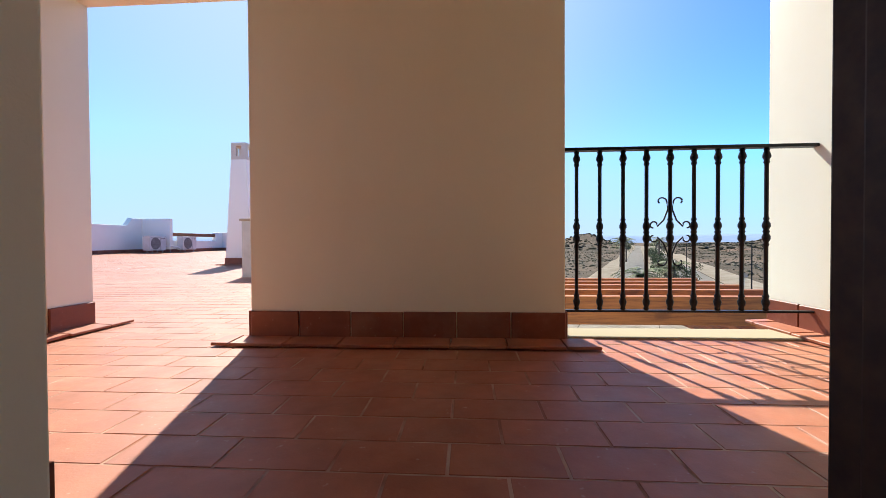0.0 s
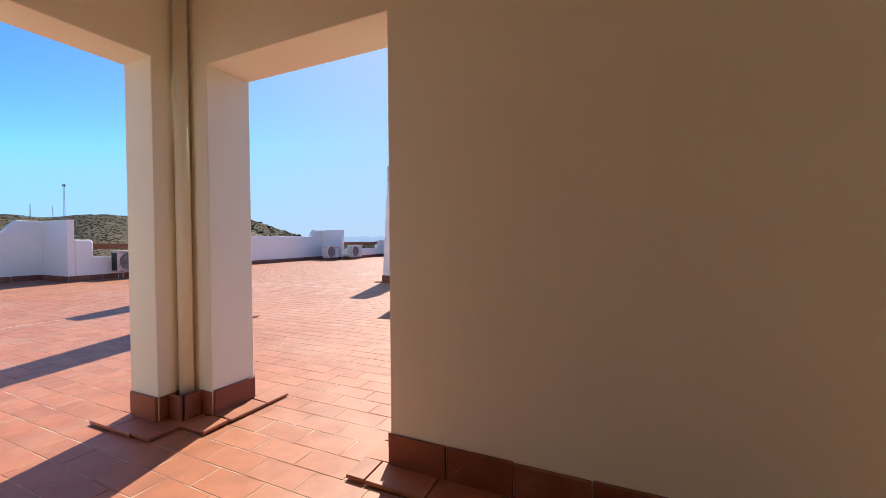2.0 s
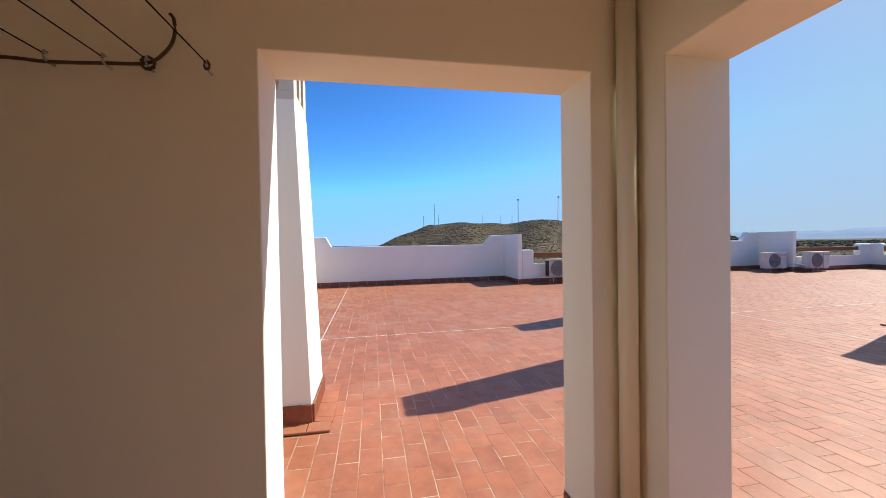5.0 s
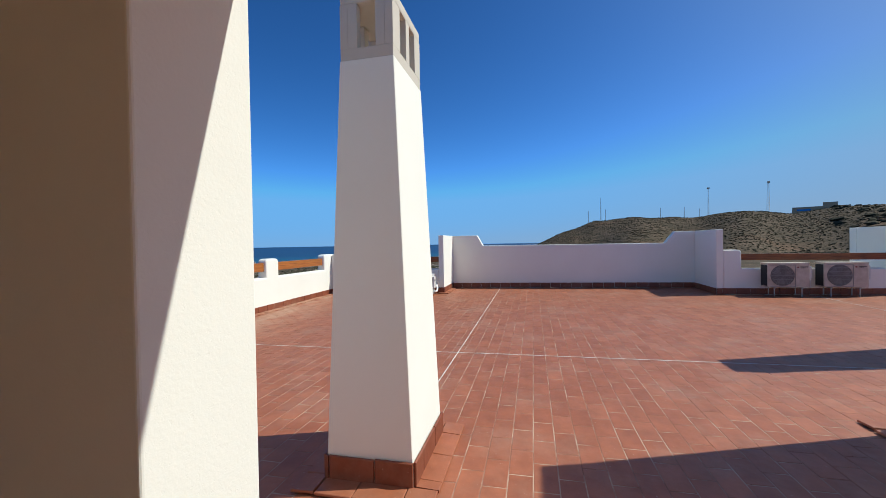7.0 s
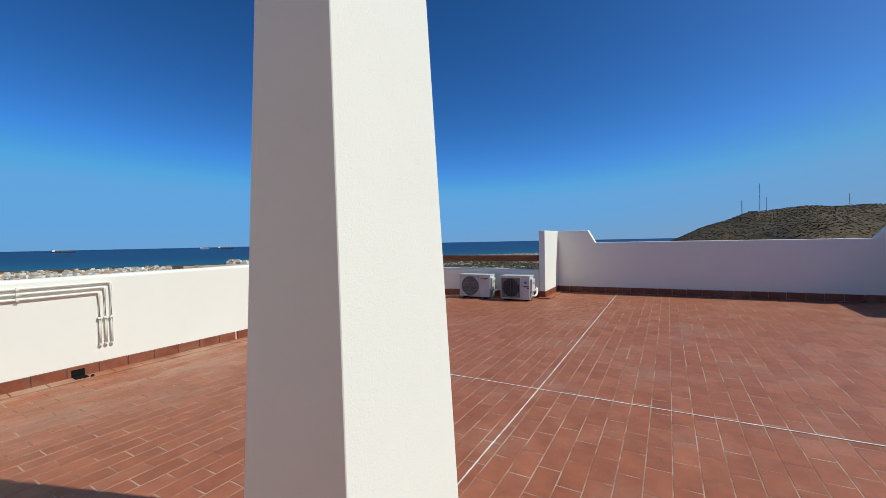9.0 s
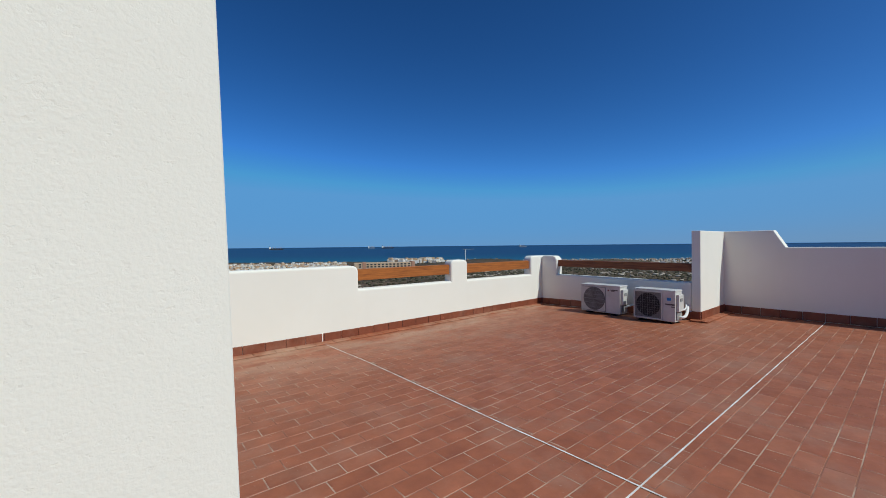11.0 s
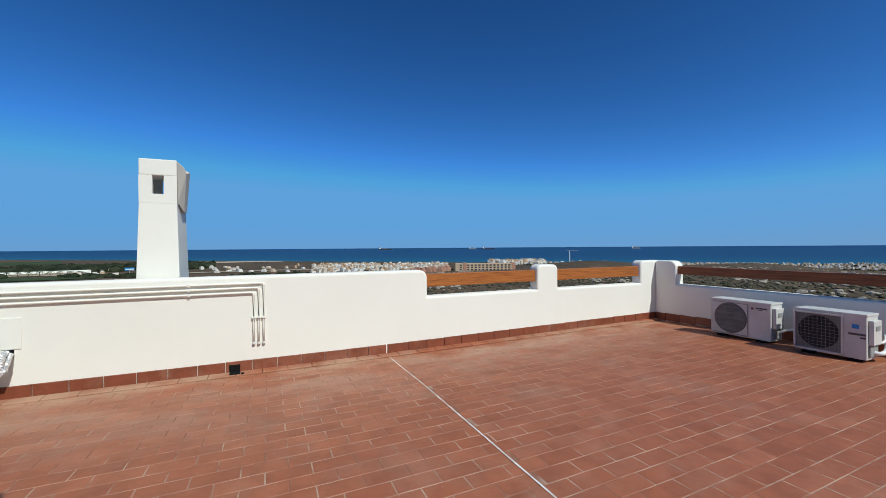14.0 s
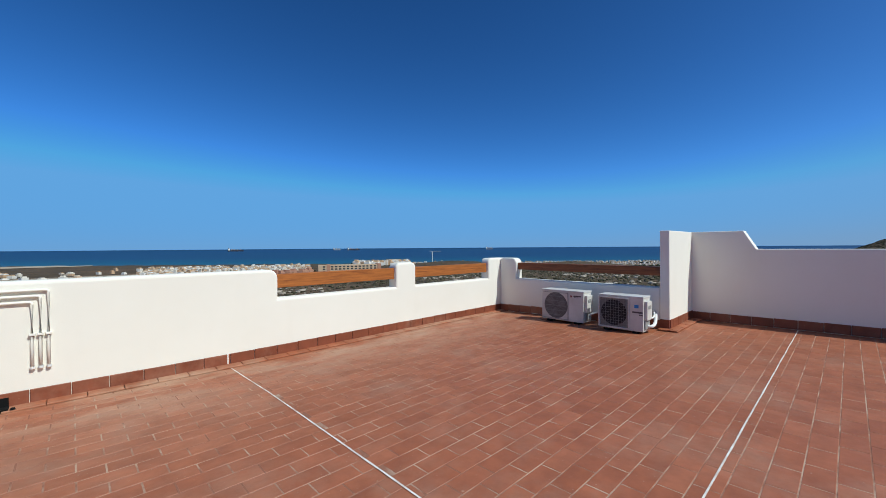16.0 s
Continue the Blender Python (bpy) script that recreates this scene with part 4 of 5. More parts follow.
_c = mixed(SCRUB, ramp(SCRUB, noisy(SCRUB, 0.9, 5, 0.75), [(0.48, (0, 0, 0)), (0.60, (0.7, 0.7, 0.7))]), _c, (0.060, 0.048, 0.032))
_c = mixed(SCRUB, ramp(SCRUB, noisy(SCRUB, 0.014, 4, 0.6), [(0.54, (0, 0, 0)), (0.68, (0.45, 0.45, 0.45))]), _c, (0.23, 0.130, 0.080))
colour(SCRUB, _c)
relief(SCRUB, noisy(SCRUB, 0.8, 6, 0.7), 0.5, 0.5)
SEA = material("blue_sea", (0.006, 0.045, 0.105), 0.42, 0, 0.35)
_sh = node(SEA, "ShaderNodeVectorMath")
_sh.operation = "DOT_PRODUCT"
wire(SEA, node(SEA, "ShaderNodeNewGeometry").outputs["Position"], _sh.inputs[0])
_sh.inputs[1].default_value = (-math.sin(radians(138)), math.cos(radians(138)), 0)
_sm = node(SEA, "ShaderNodeMapRange", From_Min=640.0, From_Max=1050.0)
wire(SEA, _sh.outputs["Value"], _sm.inputs["Value"])
_deep = ramp(SEA, noisy(SEA, 0.004, 6, 0.6, (1, 1, 1)), [(0.3, (0.003, 0.024, 0.070)), (0.75, (0.005, 0.038, 0.098))])
colour(SEA, mixed(SEA, _sm.outputs[0], (0.008, 0.080, 0.120), _deep))      # paler over the shallows
relief(SEA, noisy(SEA, 0.3, 6, 0.7), 0.5, 0.4)
SAND = material("pale_sand", (0.50, 0.42, 0.31), 0.95, 0, 0.1)
colour(SAND, ramp(SAND, noisy(SAND, 0.5, 6), [(0.3, (0.38, 0.30, 0.21)), (0.7, (0.54, 0.46, 0.35))]))
ASPHALT = material("asphalt", (0.27, 0.25, 0.225), 0.9, 0, 0.2)
colour(ASPHALT, ramp(ASPHALT, noisy(ASPHALT, 0.8, 7), [(0.3, (0.30, 0.265, 0.22)), (0.7, (0.42, 0.375, 0.315))]))
# the blue haze of distance is mixed into the hills' surface colour
HAZE = material("haze_tinted_hills", (0.20, 0.26, 0.36), 1.0, 0, 0.0)
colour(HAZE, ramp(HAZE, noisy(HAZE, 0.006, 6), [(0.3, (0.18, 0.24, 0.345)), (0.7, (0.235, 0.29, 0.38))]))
DARKLEAF = material("dark_far_leaves", (0.025, 0.033, 0.017), 0.9, 0, 0.1)
colour(DARKLEAF, ramp(DARKLEAF, per_piece(DARKLEAF, False), [(0.0, (0.014, 0.019, 0.010)), (1.0, (0.045, 0.052, 0.028))]))
LEAF = material("leaves", (0.06, 0.085, 0.03), 0.7, 0, 0.25)
colour(LEAF, ramp(LEAF, per_piece(LEAF, False), [(0.0, (0.028, 0.045, 0.014)), (0.6, (0.06, 0.085, 0.03)), (1.0, (0.12, 0.13, 0.055))]))
PALMLEAF = material("palm_leaves", (0.12, 0.14, 0.05), 0.6, 0, 0.3)
colour(PALMLEAF, ramp(PALMLEAF, per_piece(PALMLEAF, False), [(0.0, (0.06, 0.09, 0.03)), (0.7, (0.14, 0.16, 0.06)), (1.0, (0.26, 0.22, 0.10))]))
BARK = material("bark", (0.14, 0.10, 0.065), 0.95)
relief(BARK, noisy(BARK, 12, 4), 0.5, 0.02)
ROCK = material("pale_rock", (0.42, 0.36, 0.29), 0.95, 0, 0.1)
colour(ROCK, ramp(ROCK, noisy(ROCK, 1.5, 5), [(0.3, (0.26, 0.21, 0.165)), (0.7, (0.46, 0.40, 0.33))]))
SHRUB = material("grey_shrubs", (0.07, 0.07, 0.04), 0.95, 0, 0.1)
colour(SHRUB, ramp(SHRUB, per_piece(SHRUB, False), [(0.0, (0.045, 0.044, 0.026)), (0.6, (0.085, 0.076, 0.048)), (1.0, (0.17, 0.14, 0.095))]))

# darker copy of SHRUB that tones the hill and plain down by colour
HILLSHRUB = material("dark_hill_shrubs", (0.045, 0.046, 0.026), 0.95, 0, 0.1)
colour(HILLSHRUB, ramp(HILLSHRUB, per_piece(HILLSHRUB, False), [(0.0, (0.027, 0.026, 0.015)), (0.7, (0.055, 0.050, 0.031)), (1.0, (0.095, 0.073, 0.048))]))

# land: rings round the building, out to the horizon
_nr, _na = 180, 720
_rr = 10 * (4900 / 10) ** (np.arange(_nr) / (_nr - 1))
_aa = np.arange(_na) * 2 * math.pi / _na
_R, _A = np.meshgrid(_rr, _aa, indexing="ij")
_X, _Y = -_R * np.sin(_A), _R * np.cos(_A)
_Z = land(_X, _Y)
_V = np.stack([_X, _Y, _Z], -1).reshape(-1, 3).tolist()
_F = [(i * _na + k, i * _na + (k + 1) % _na, (i + 1) * _na + (k + 1) % _na, (i + 1) * _na + k) for i in range(_nr - 1) for k in range(_na)]
_V.append((0, 0, GROUND))
_F += [(len(_V) - 1, (k + 1) % _na, k) for k in range(_na)]
_me = grid_mesh("ground", _V, _F, SCRUB)
_bm = bmesh.new()
_bm.from_mesh(_me)
bmesh.ops.recalc_face_normals(_bm, faces=list(_bm.faces))
if _bm.faces[0].normal.z < 0:
    bmesh.ops.reverse_faces(_bm, faces=list(_bm.faces))
_bm.to_mesh(_me)
_bm.free()
tagged(new("ground", _me), "dry brown scrub land reaching to the coast", "ground", kind="structure")
_sv2 = [(-r * math.sin(t * math.pi / 36), r * math.cos(t * math.pi / 36), z) for r, z in ((4500, SEA_Z), (4940, SEA_Z + 15)) for t in range(72)]
_sf2 = [tuple(range(72))] + [(72 + t, 72 + (t + 1) % 72, (t + 1) % 72, t) for t in range(72)]
tagged(new("water", grid_mesh("water", _sv2, _sf2, SEA, False)), "deep blue sea out to the horizon", "sea", kind="structure")


def strip(name, mat, e0, e1, s0, s1, lift, label, cat):
    """A flat band along the road from s0 to s1, between the offsets e0 and e1."""
    bm = bmesh.new()
    rows = []
    n = 60
    for k in range(n + 1):
        s = s0 + (s1 - s0) * (k / n) ** 2
        row = []
        for e in (e0, (e0 + e1) / 2, e1):
            p = ROAD * s + ROADN * e
            row.append(bm.verts.new((p.x, p.y, float(land(p.x, p.y)) + lift + 0.0006 * s)))
        rows.append(row)
    for a, b in zip(rows, rows[1:]):
        for i in range(2):
            bm.faces.new((a[i], a[i + 1], b[i + 1], b[i]))
    bmesh.ops.solidify(bm, geom=list(bm.faces), thickness=0.06)
    return tagged(part(name, bm, mat), label, cat, kind="structure")


strip("pavement_left", SAND, -7.5, -2.85, 12, 700, 0.16, "pale sandy pavement beside the road", "pavement")
strip("plaza", SAND, -2.8, 3.45, 12, 72, 0.14, "pale paved square at the end of the road", "pavement")
strip("road_left", ASPHALT, -2.8, 3.45, 72.1, 700, 0.06, "straight grey road towards the hills", "road")
strip("verge", SAND, 3.5, 8.8, 12, 700, 0.16, "sandy planted strip between the roads", "verge")
strip("road_right", ASPHALT, 8.85, 15.0, 8, 700, 0.06, "straight grey road towards the hills", "road")
strip("pavement_right", SAND, 15.05, 21.0, 8, 700, 0.16, "pale sandy pavement beside the road", "pavement")
for k in range(9):
    strip("road_mark", JOINT, 11.85, 12.0, 14 + 9 * k, 17.5 + 9 * k, 0.075, "white dash on the road", "road mark")

# far hills on the horizon
_fh, _ff = [], []
_n = 220
for k in range(_n + 1):
    az = 58 - 148 * k / _n
    h = 54 + 9 * math.sin(math.radians(az * 5.1 + 40)) + 80 * math.exp(-((az - 16) / 9) ** 2) + 11 * noise.noise((az * 0.3, 3, 0)) + 5 * noise.noise((az * 1.1, 7, 0))
    x, y = -math.sin(math.radians(az)), math.cos(math.radians(az))
    for rr, z in ((3600, -40), (4100, h * 0.55), (4500, max(h * 1.35, 12)), (4880, -40)):
        _fh.append((x * rr, y * rr, z))
for k in range(_n):
    for i in range(3):
        _ff.append((k * 4 + i, k * 4 + i + 1, k * 4 + 5 + i, k * 4 + 4 + i))
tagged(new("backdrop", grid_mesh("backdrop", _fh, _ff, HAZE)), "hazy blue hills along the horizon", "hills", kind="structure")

# the building below the roof
tagged(part("house_body", box((XR - PT, YS - PT, GROUND - 0.5), (XE + PT, YN + PT, B + 0.004)), WHITE), "white rendered storeys below the roof terrace", "building", kind="structure")
tagged(part("porch_body", box((XE + PT + 0.003, -6.9, GROUND - 0.5), (3.36, 0.47, LOW - 0.06)), WHITE), "white rendered storeys below the porch", "building", kind="structure")
tagged(part("lower_terrace", box((1.78, 0.48, GROUND - 0.5), (4.8, 6.2, -2.9)), WHITE), "white lower terrace under the pergola", "building", kind="structure")
perg = root("pergola", "terracotta-stained wooden pergola below the balustrade", "pergola", at=(1.775, 0, 0))
for k, y in enumerate((2.40, 3.02, 3.58, 4.10, 4.60)):
    part("cross_beam", box((0.0, y, -0.40), (3.28 - 0.02 * k, y + 0.12, -0.08), 0.01), WOOD_X, perg)
part("side_beam", box((2.75, 1.6, -0.78), (2.90, 5.2, -0.41), 0.01), WOOD_Y, perg)


# ---- plants ----
def leafy(bm, c, r, n, size, rng, flat=0.7):
    for _ in range(n):
        v = Vector((rng.gauss(0, 1), rng.gauss(0, 1), rng.gauss(0, 1)))
        v = v.normalized() * (rng.random() ** 0.45)
        p = Vector(c) + Vector((v.x * r, v.y * r, v.z * r * flat))
        a = Vector((rng.uniform(-1, 1), rng.uniform(-1, 1), rng.uniform(-0.6, 0.6))).normalized() * size * rng.uniform(0.6, 1.4)
        b = a.cross(Vector((rng.uniform(-1, 1), rng.uniform(-1, 1), rng.uniform(-1, 1)))).normalized() * size * 0.5
        bm.faces.new([bm.verts.new(p - a), bm.verts.new(p + b), bm.verts.new(p + a), bm.verts.new(p - b)])


def street_tree(at, seed, high):
    rng = random.Random(seed)
    t = root("tree", "small dark green street tree on the sandy strip", "tree", "trees along the road", at=at)
    tr = bmesh.new()
    add_tube(tr, bend([(0, 0, -0.3), (0.05, 0.02, high * 0.25), (-0.04, 0.05, high * 0.5), (0.05, 0, high * 0.7)], 3), 0.09, 7)
    cr = bmesh.new()
    for _ in range(9):
        e = Vector((rng.uniform(-1, 1), rng.uniform(-1, 1), 0)) * high * 0.33 + Vector((0, 0, high * rng.uniform(0.45, 0.95)))
        add_tube(tr, [(0, 0, high * 0.42), (Vector((0, 0, high * 0.45)) + e) / 2, e], 0.03, 5)
        leafy(cr, e, high * rng.uniform(0.15, 0.24), 80, 0.12, rng)
    part("trunk", tr, BARK, t)
    part("crown", cr, LEAF, t)
    return t


def palm(at, seed, high, reach=2.4):
    rng = random.Random(seed)
    t = root("palm_tree", "date palm with drooping fronds beside the road", "palm tree", "palms along the road", at=at)
    tr = bmesh.new()
    add_lathe(tr, [((0.30 - 0.1 * k / 10) * (1.08 if k % 2 else 0.95), high * k / 10 - 0.2) for k in range(11)], n=9)
    part("trunk", tr, BARK, t)
    cr = bmesh.new()
    for k in range(34):
        th, lift = rng.uniform(0, 6.283), rng.uniform(-0.5, 1.3)
        ln = rng.uniform(0.75, 1.15) * reach
        d = Vector((math.cos(th), math.sin(th), 0))
        spine = [Vector((0, 0, high - 0.2)) + d * ln * q * math.cos(lift * (1 - q * 0.5)) + Vector((0, 0, ln * (q * math.sin(lift) - 0.75 * q * q))) for q in [i / 7 for i in range(8)]]
        side = d.cross(Vector((0, 0, 1)))
        for i in range(1, 8):
            for q in range(3):
                p = spine[i - 1].lerp(spine[i], (q + 0.5) / 3)
                w = 0.5 * (1 - (i / 8.5) ** 2) + 0.06
                for sg in (-1, 1):
                    tip = p + side * sg * w + d * 0.22 + Vector((0, 0, -0.16))
                    cr.faces.new([cr.verts.new(p), cr.verts.new(p + d * (0.05 * reach)), cr.verts.new(tip)])
    part("crown", cr, PALMLEAF, t)
    return t


def ground_at(x, y):
    return (x, y, float(land(x, y)) + 0.16)


def along(s, e):
    p = ROAD * s + ROADN * e
    return ground_at(p.x, p.y)


_t1 = street_tree(along(63, 9.4 - 0.9), 1, 4.6)
_t2 = street_tree(along(70, 6.2), 2, 3.0)
_rt = random.Random(8)
for k in range(22):
    s = 76 + k * 7.5
    p = along(s, 6.6 + _rt.uniform(-1.3, 1.3))
    f = _rt.uniform(0.8, 1.25)
    o = copy_thing(_rt.choice((_t1, _t2)), pose(*p, 0, 0, _rt.uniform(0, 360)))
    o.scale = (f, f, f)
_p1 = palm(along(47, 2.1), 3, 3.9, 3.0)
_p2 = palm(along(140, -2.6), 4, 8.0, 3.2)
for s, e, kk in ((122, -2.9, 1), (158, -2.4, 1), (130, 7.2, 1), (190, 8.4, 1), (64, 6.4, 0)):
    copy_thing(_p2 if kk else _p1, pose(*along(s, e), 0, 0, _rt.uniform(0, 360)))
for s, e in ((53.7, 13.3), (68.7, 8.4), (112, 8.6), (150, 8.6), (195, 8.6), (240, 8.6)):
    lp = root("street_lamp", "dark steel street lamp post beside the road", "street lamp", "lamps along the road", at=along(s, e))
    part("pole", rod((0, 0, -0.2), (0, 0, 7.2), 0.09, 0.05, 8), IRON, lp)
    part("arm", rod((-1.7, 0.5, 7.2), (1.7, -0.5, 7.2), 0.035, n=6), IRON, lp)
    for g in (-1, 1):
        part("lamp_head", box((g * 1.7 - 0.3, -0.5 * g - 0.12, 7.15), (g * 1.7 + 0.3, -0.5 * g + 0.12, 7.24), 0.02), IRON, lp)

# scrub over the fields and the hill
_rg = np.random.RandomState(4)


def clump_cloud(name, label, pts, sizes, mat, squash=0.6):
    """Many lumpy shrubs in one mesh."""
    t = (1 + 5 ** 0.5) / 2
    base = np.array([(-1, t, 0), (1, t, 0), (-1, -t, 0), (1, -t, 0), (0, -1, t), (0, 1, t), (0, -1, -t), (0, 1, -t), (t, 0, -1), (t, 0, 1), (-t, 0, -1), (-t, 0, 1)]) / 1.9
    tri = np.array([(0, 11, 5), (0, 5, 1), (0, 1, 7), (0, 7, 10), (0, 10, 11), (1, 5, 9), (5, 11, 4), (11, 10, 2), (10, 7, 6), (7, 1, 8),
                    (3, 9, 4), (3, 4, 2), (3, 2, 6), (3, 6, 8), (3, 8, 9), (4, 9, 5), (2, 4, 11), (6, 2, 10), (8, 6, 7), (9, 8, 1)])
    vs, fs = [], []
    for (x, y, z), s in zip(pts, sizes):
        v = base * (1 + _rg.uniform(-0.35, 0.35, (12, 1))) * s * np.array((1, 1, squash))
        fs.append(tri + len(vs) * 12)
        vs.append(v + np.array((x, y, z + s * 0.2)))
    me = grid_mesh(name, np.concatenate(vs).tolist(), np.concatenate(fs).tolist(), mat, False)
    return tagged(new(name, me), label, "shrubs", kind="stuff")


def scatter(n, az0, az1, r0, r1):
    az = np.radians(_rg.uniform(az0, az1, n))
    r = np.sqrt(_rg.uniform(r0 * r0, r1 * r1, n))
    x, y = -r * np.sin(az), r * np.cos(az)
    e = x * ROADN.x + y * ROADN.y
    ok = ((e < -9) | (e > 22) | (y < 0)) & (x * SN.x + y * SN.y < 590)
    x, y = x[ok], y[ok]
    return np.stack([x, y, land(x, y)], -1)


_pp = scatter(26000, -75, 40, 30, 420)
clump_cloud("scrub_field", "low grey-green shrubs over the dry fields", _pp, 0.12 + 0.5 * _rg.uniform(0, 1, len(_pp)) ** 2, SHRUB)
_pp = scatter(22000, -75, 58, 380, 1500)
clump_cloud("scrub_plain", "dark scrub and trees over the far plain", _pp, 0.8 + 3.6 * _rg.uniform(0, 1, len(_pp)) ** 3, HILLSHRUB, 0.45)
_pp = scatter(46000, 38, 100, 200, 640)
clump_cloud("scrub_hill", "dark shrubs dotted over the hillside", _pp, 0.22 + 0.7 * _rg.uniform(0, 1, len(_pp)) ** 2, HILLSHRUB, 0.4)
_pp = np.concatenate([scatter(6000, 95, 215, 60, 600), scatter(16000, 88, 175, 28, 220)])
clump_cloud("scrub_coast", "dark shrubs over the slope towards the coast", _pp, 0.10 + 0.5 * _rg.uniform(0, 1, len(_pp)) ** 2.5, SHRUB, 0.55)
_pp = scatter(7000, 88, 172, 26, 260)
_keep = np.sin(_pp[:, 0] * 0.09 + 1.0) * np.cos(_pp[:, 1] * 0.11) > 0.12
clump_cloud("scattered_rocks", "pale stones on the slope towards the coast", _pp[_keep], 0.12 + 0.85 * _rg.uniform(0, 1, int(_keep.sum())) ** 2.5, ROCK, 0.45)


def wood(name, label, n, az0, az1, r0, r1, s0, s1):
    p = scatter(n, az0, az1, r0, r1)
    return clump_cloud(name, label, p, _rg.uniform(s0, s1, len(p)), DARKLEAF, 0.8)


wood("far_wood", "dark far wood before the shore", 520, 186, 206, 560, 740, 3.5, 6.5)
wood("far_grove", "dark green trees among the coastal houses", 150, 174, 184, 300, 400, 1.6, 3.6)
wood("far_garden_trees", "dark trees between the white terraces", 70, 154, 173, 380, 480, 1.2, 2.6)
wood("field_grove", "dark green trees beside the fields", 110, 193.5, 200, 420, 480, 1.6, 3.6)
wood("field_edge", "dark green trees beside the white warehouse", 60, 204, 210, 440, 520, 2.2, 4.2)
wood("town_trees", "dark trees among the far houses", 1700, 92, 150, 500, 690, 0.5, 1.5)


# ---- coastal town, hill masts, ships ----
HOUSEWHITE = material("town_white", (0.74, 0.72, 0.68), 0.9)
colour(HOUSEWHITE, ramp(HOUSEWHITE, per_piece(HOUSEWHITE, False), [(0.0, (0.78, 0.76, 0.72)), (0.45, (0.72, 0.66, 0.56)), (0.62, (0.55, 0.40, 0.27)), (1.0, (0.52, 0.33, 0.19))]))
ROOFRED = material("town_ochre", (0.45, 0.24, 0.16), 0.9)
GLASSDARK = material("far_windows", (0.03, 0.035, 0.04), 0.3)


def town(name, label, n, az0, az1, r0, r1, s0, s1, mat):
    vs, fs = [], []
    rng = random.Random(len(name) + n)
    cube = [(0, 1, 3, 2), (4, 6, 7, 5), (0, 4, 5, 1), (2, 3, 7, 6), (0, 2, 6, 4), (1, 5, 7, 3)]
    for _ in range(n):
        az, r = math.radians(rng.uniform(az0, az1)), rng.uniform(r0, r1)
        x, y = -r * math.sin(az), r * math.cos(az)
        if x * SN.x + y * SN.y > 605:
            continue
        z = float(land(x, y))
        w, d, h = rng.uniform(s0, s1), rng.uniform(s0, s1), rng.choice((2.2, 2.6, 3.8, 4.4)) * s1 / 8
        th = rng.uniform(-0.3, 0.3) + 0.7
        for level, (hw, hd, z0, z1) in enumerate(((w / 2, d / 2, -4, h), (w / 3.2, d / 3.0, h, h * 1.45))):
            b0 = len(vs)
            for sx in (-1, 1):
                for sy in (-1, 1):
                    for zz in (z0, z1):
                        vs.append((x + sx * hw * math.cos(th) - sy * hd * math.sin(th), y + sx * hw * math.sin(th) + sy * hd * math.cos(th), z + zz))
            fs += [tuple(b0 + i for i in f) for f in cube]
    me = grid_mesh(name, vs, fs, mat, False)
    bm = bmesh.new()
    bm.from_mesh(me)
    bmesh.ops.recalc_face_normals(bm, faces=list(bm.faces))
    bm.to_mesh(me)
    bm.free()
    return tagged(new(name, me), label, "houses", kind="stuff")


town("coast_houses", "white and ochre houses of the coastal town", 1500, 92, 127, 540, 700, 1.3, 2.8, HOUSEWHITE)
town("shore_houses", "scattered white houses along the shore", 70, 126, 146, 560, 690, 2.4, 5.0, HOUSEWHITE)
town("white_houses", "white terraced houses before the sea", 70, 141, 149.5, 520, 580, 4.5, 8.5, HOUSEWHITE)
town("white_terraces", "white and cream terraced houses before the sea", 460, 155, 174, 390, 570, 2.6, 5.2, HOUSEWHITE)
town("brick_houses", "ochre terraced houses before the sea", 46, 154.6, 160, 340, 400, 4.0, 6.5, ROOFRED)
town("beach_houses", "low white buildings along the far shore", 60, 166, 200, 430, 600, 2.4, 4.6, HOUSEWHITE)


def far_at(az, r, dz=0.0):
    x, y = -r * math.sin(radians(az)), r * math.cos(radians(az))
    return (x, y, float(land(x, y)) + dz)


hotel = root("hotel", "long cream and pink hotel with rows of windows", "building", at=far_at(149.4, 345), turn=149 + 8 + 180)
hotel.scale = (0.66, 0.66, 0.66)
part("wall", box((-38, -7, -8), (38, 7, 9.0), 0.2), HOUSEWHITE, hotel)
part("pink_bay", box((-40.5, -7.6, -8), (-36.0, 7.6, 9.8)), ROOFRED, hotel)
part("pink_bay", box((23.5, -7.6, -8), (27.5, 7.6, 9.8)), ROOFRED, hotel)
for lv in range(3):
    for k in range(14):
        part("window", box((-34.0 + 4.9 * k, 7.02, 0.2 + 2.9 * lv), (-31.2 + 4.9 * k, 7.1, 1.9 + 2.9 * lv)), GLASSDARK, hotel)
blk = root("white_block", "long low white warehouse beside the fields", "building", at=far_at(201.2, 500), turn=21)
blk.scale = (0.58, 0.6, 0.6)
part("wall", box((-55, -9, -6), (55, 9, 5.5)), WHITE, blk)
part("canopy", box((-50, 9.0, 3.0), (50, 12, 3.6)), WHITE, blk)
for k in range(9):
    az = 198.4 + 0.75 * k
    copy_thing(_p1, pose(*far_at(az, 478), 0, 0, 40 * k))
FIELD = material("green_field", (0.05, 0.075, 0.03), 0.9, 0, 0.1)
colour(FIELD, ramp(FIELD, noisy(FIELD, 0.06, 5), [(0.3, (0.035, 0.055, 0.020)), (0.7, (0.070, 0.092, 0.038))]))


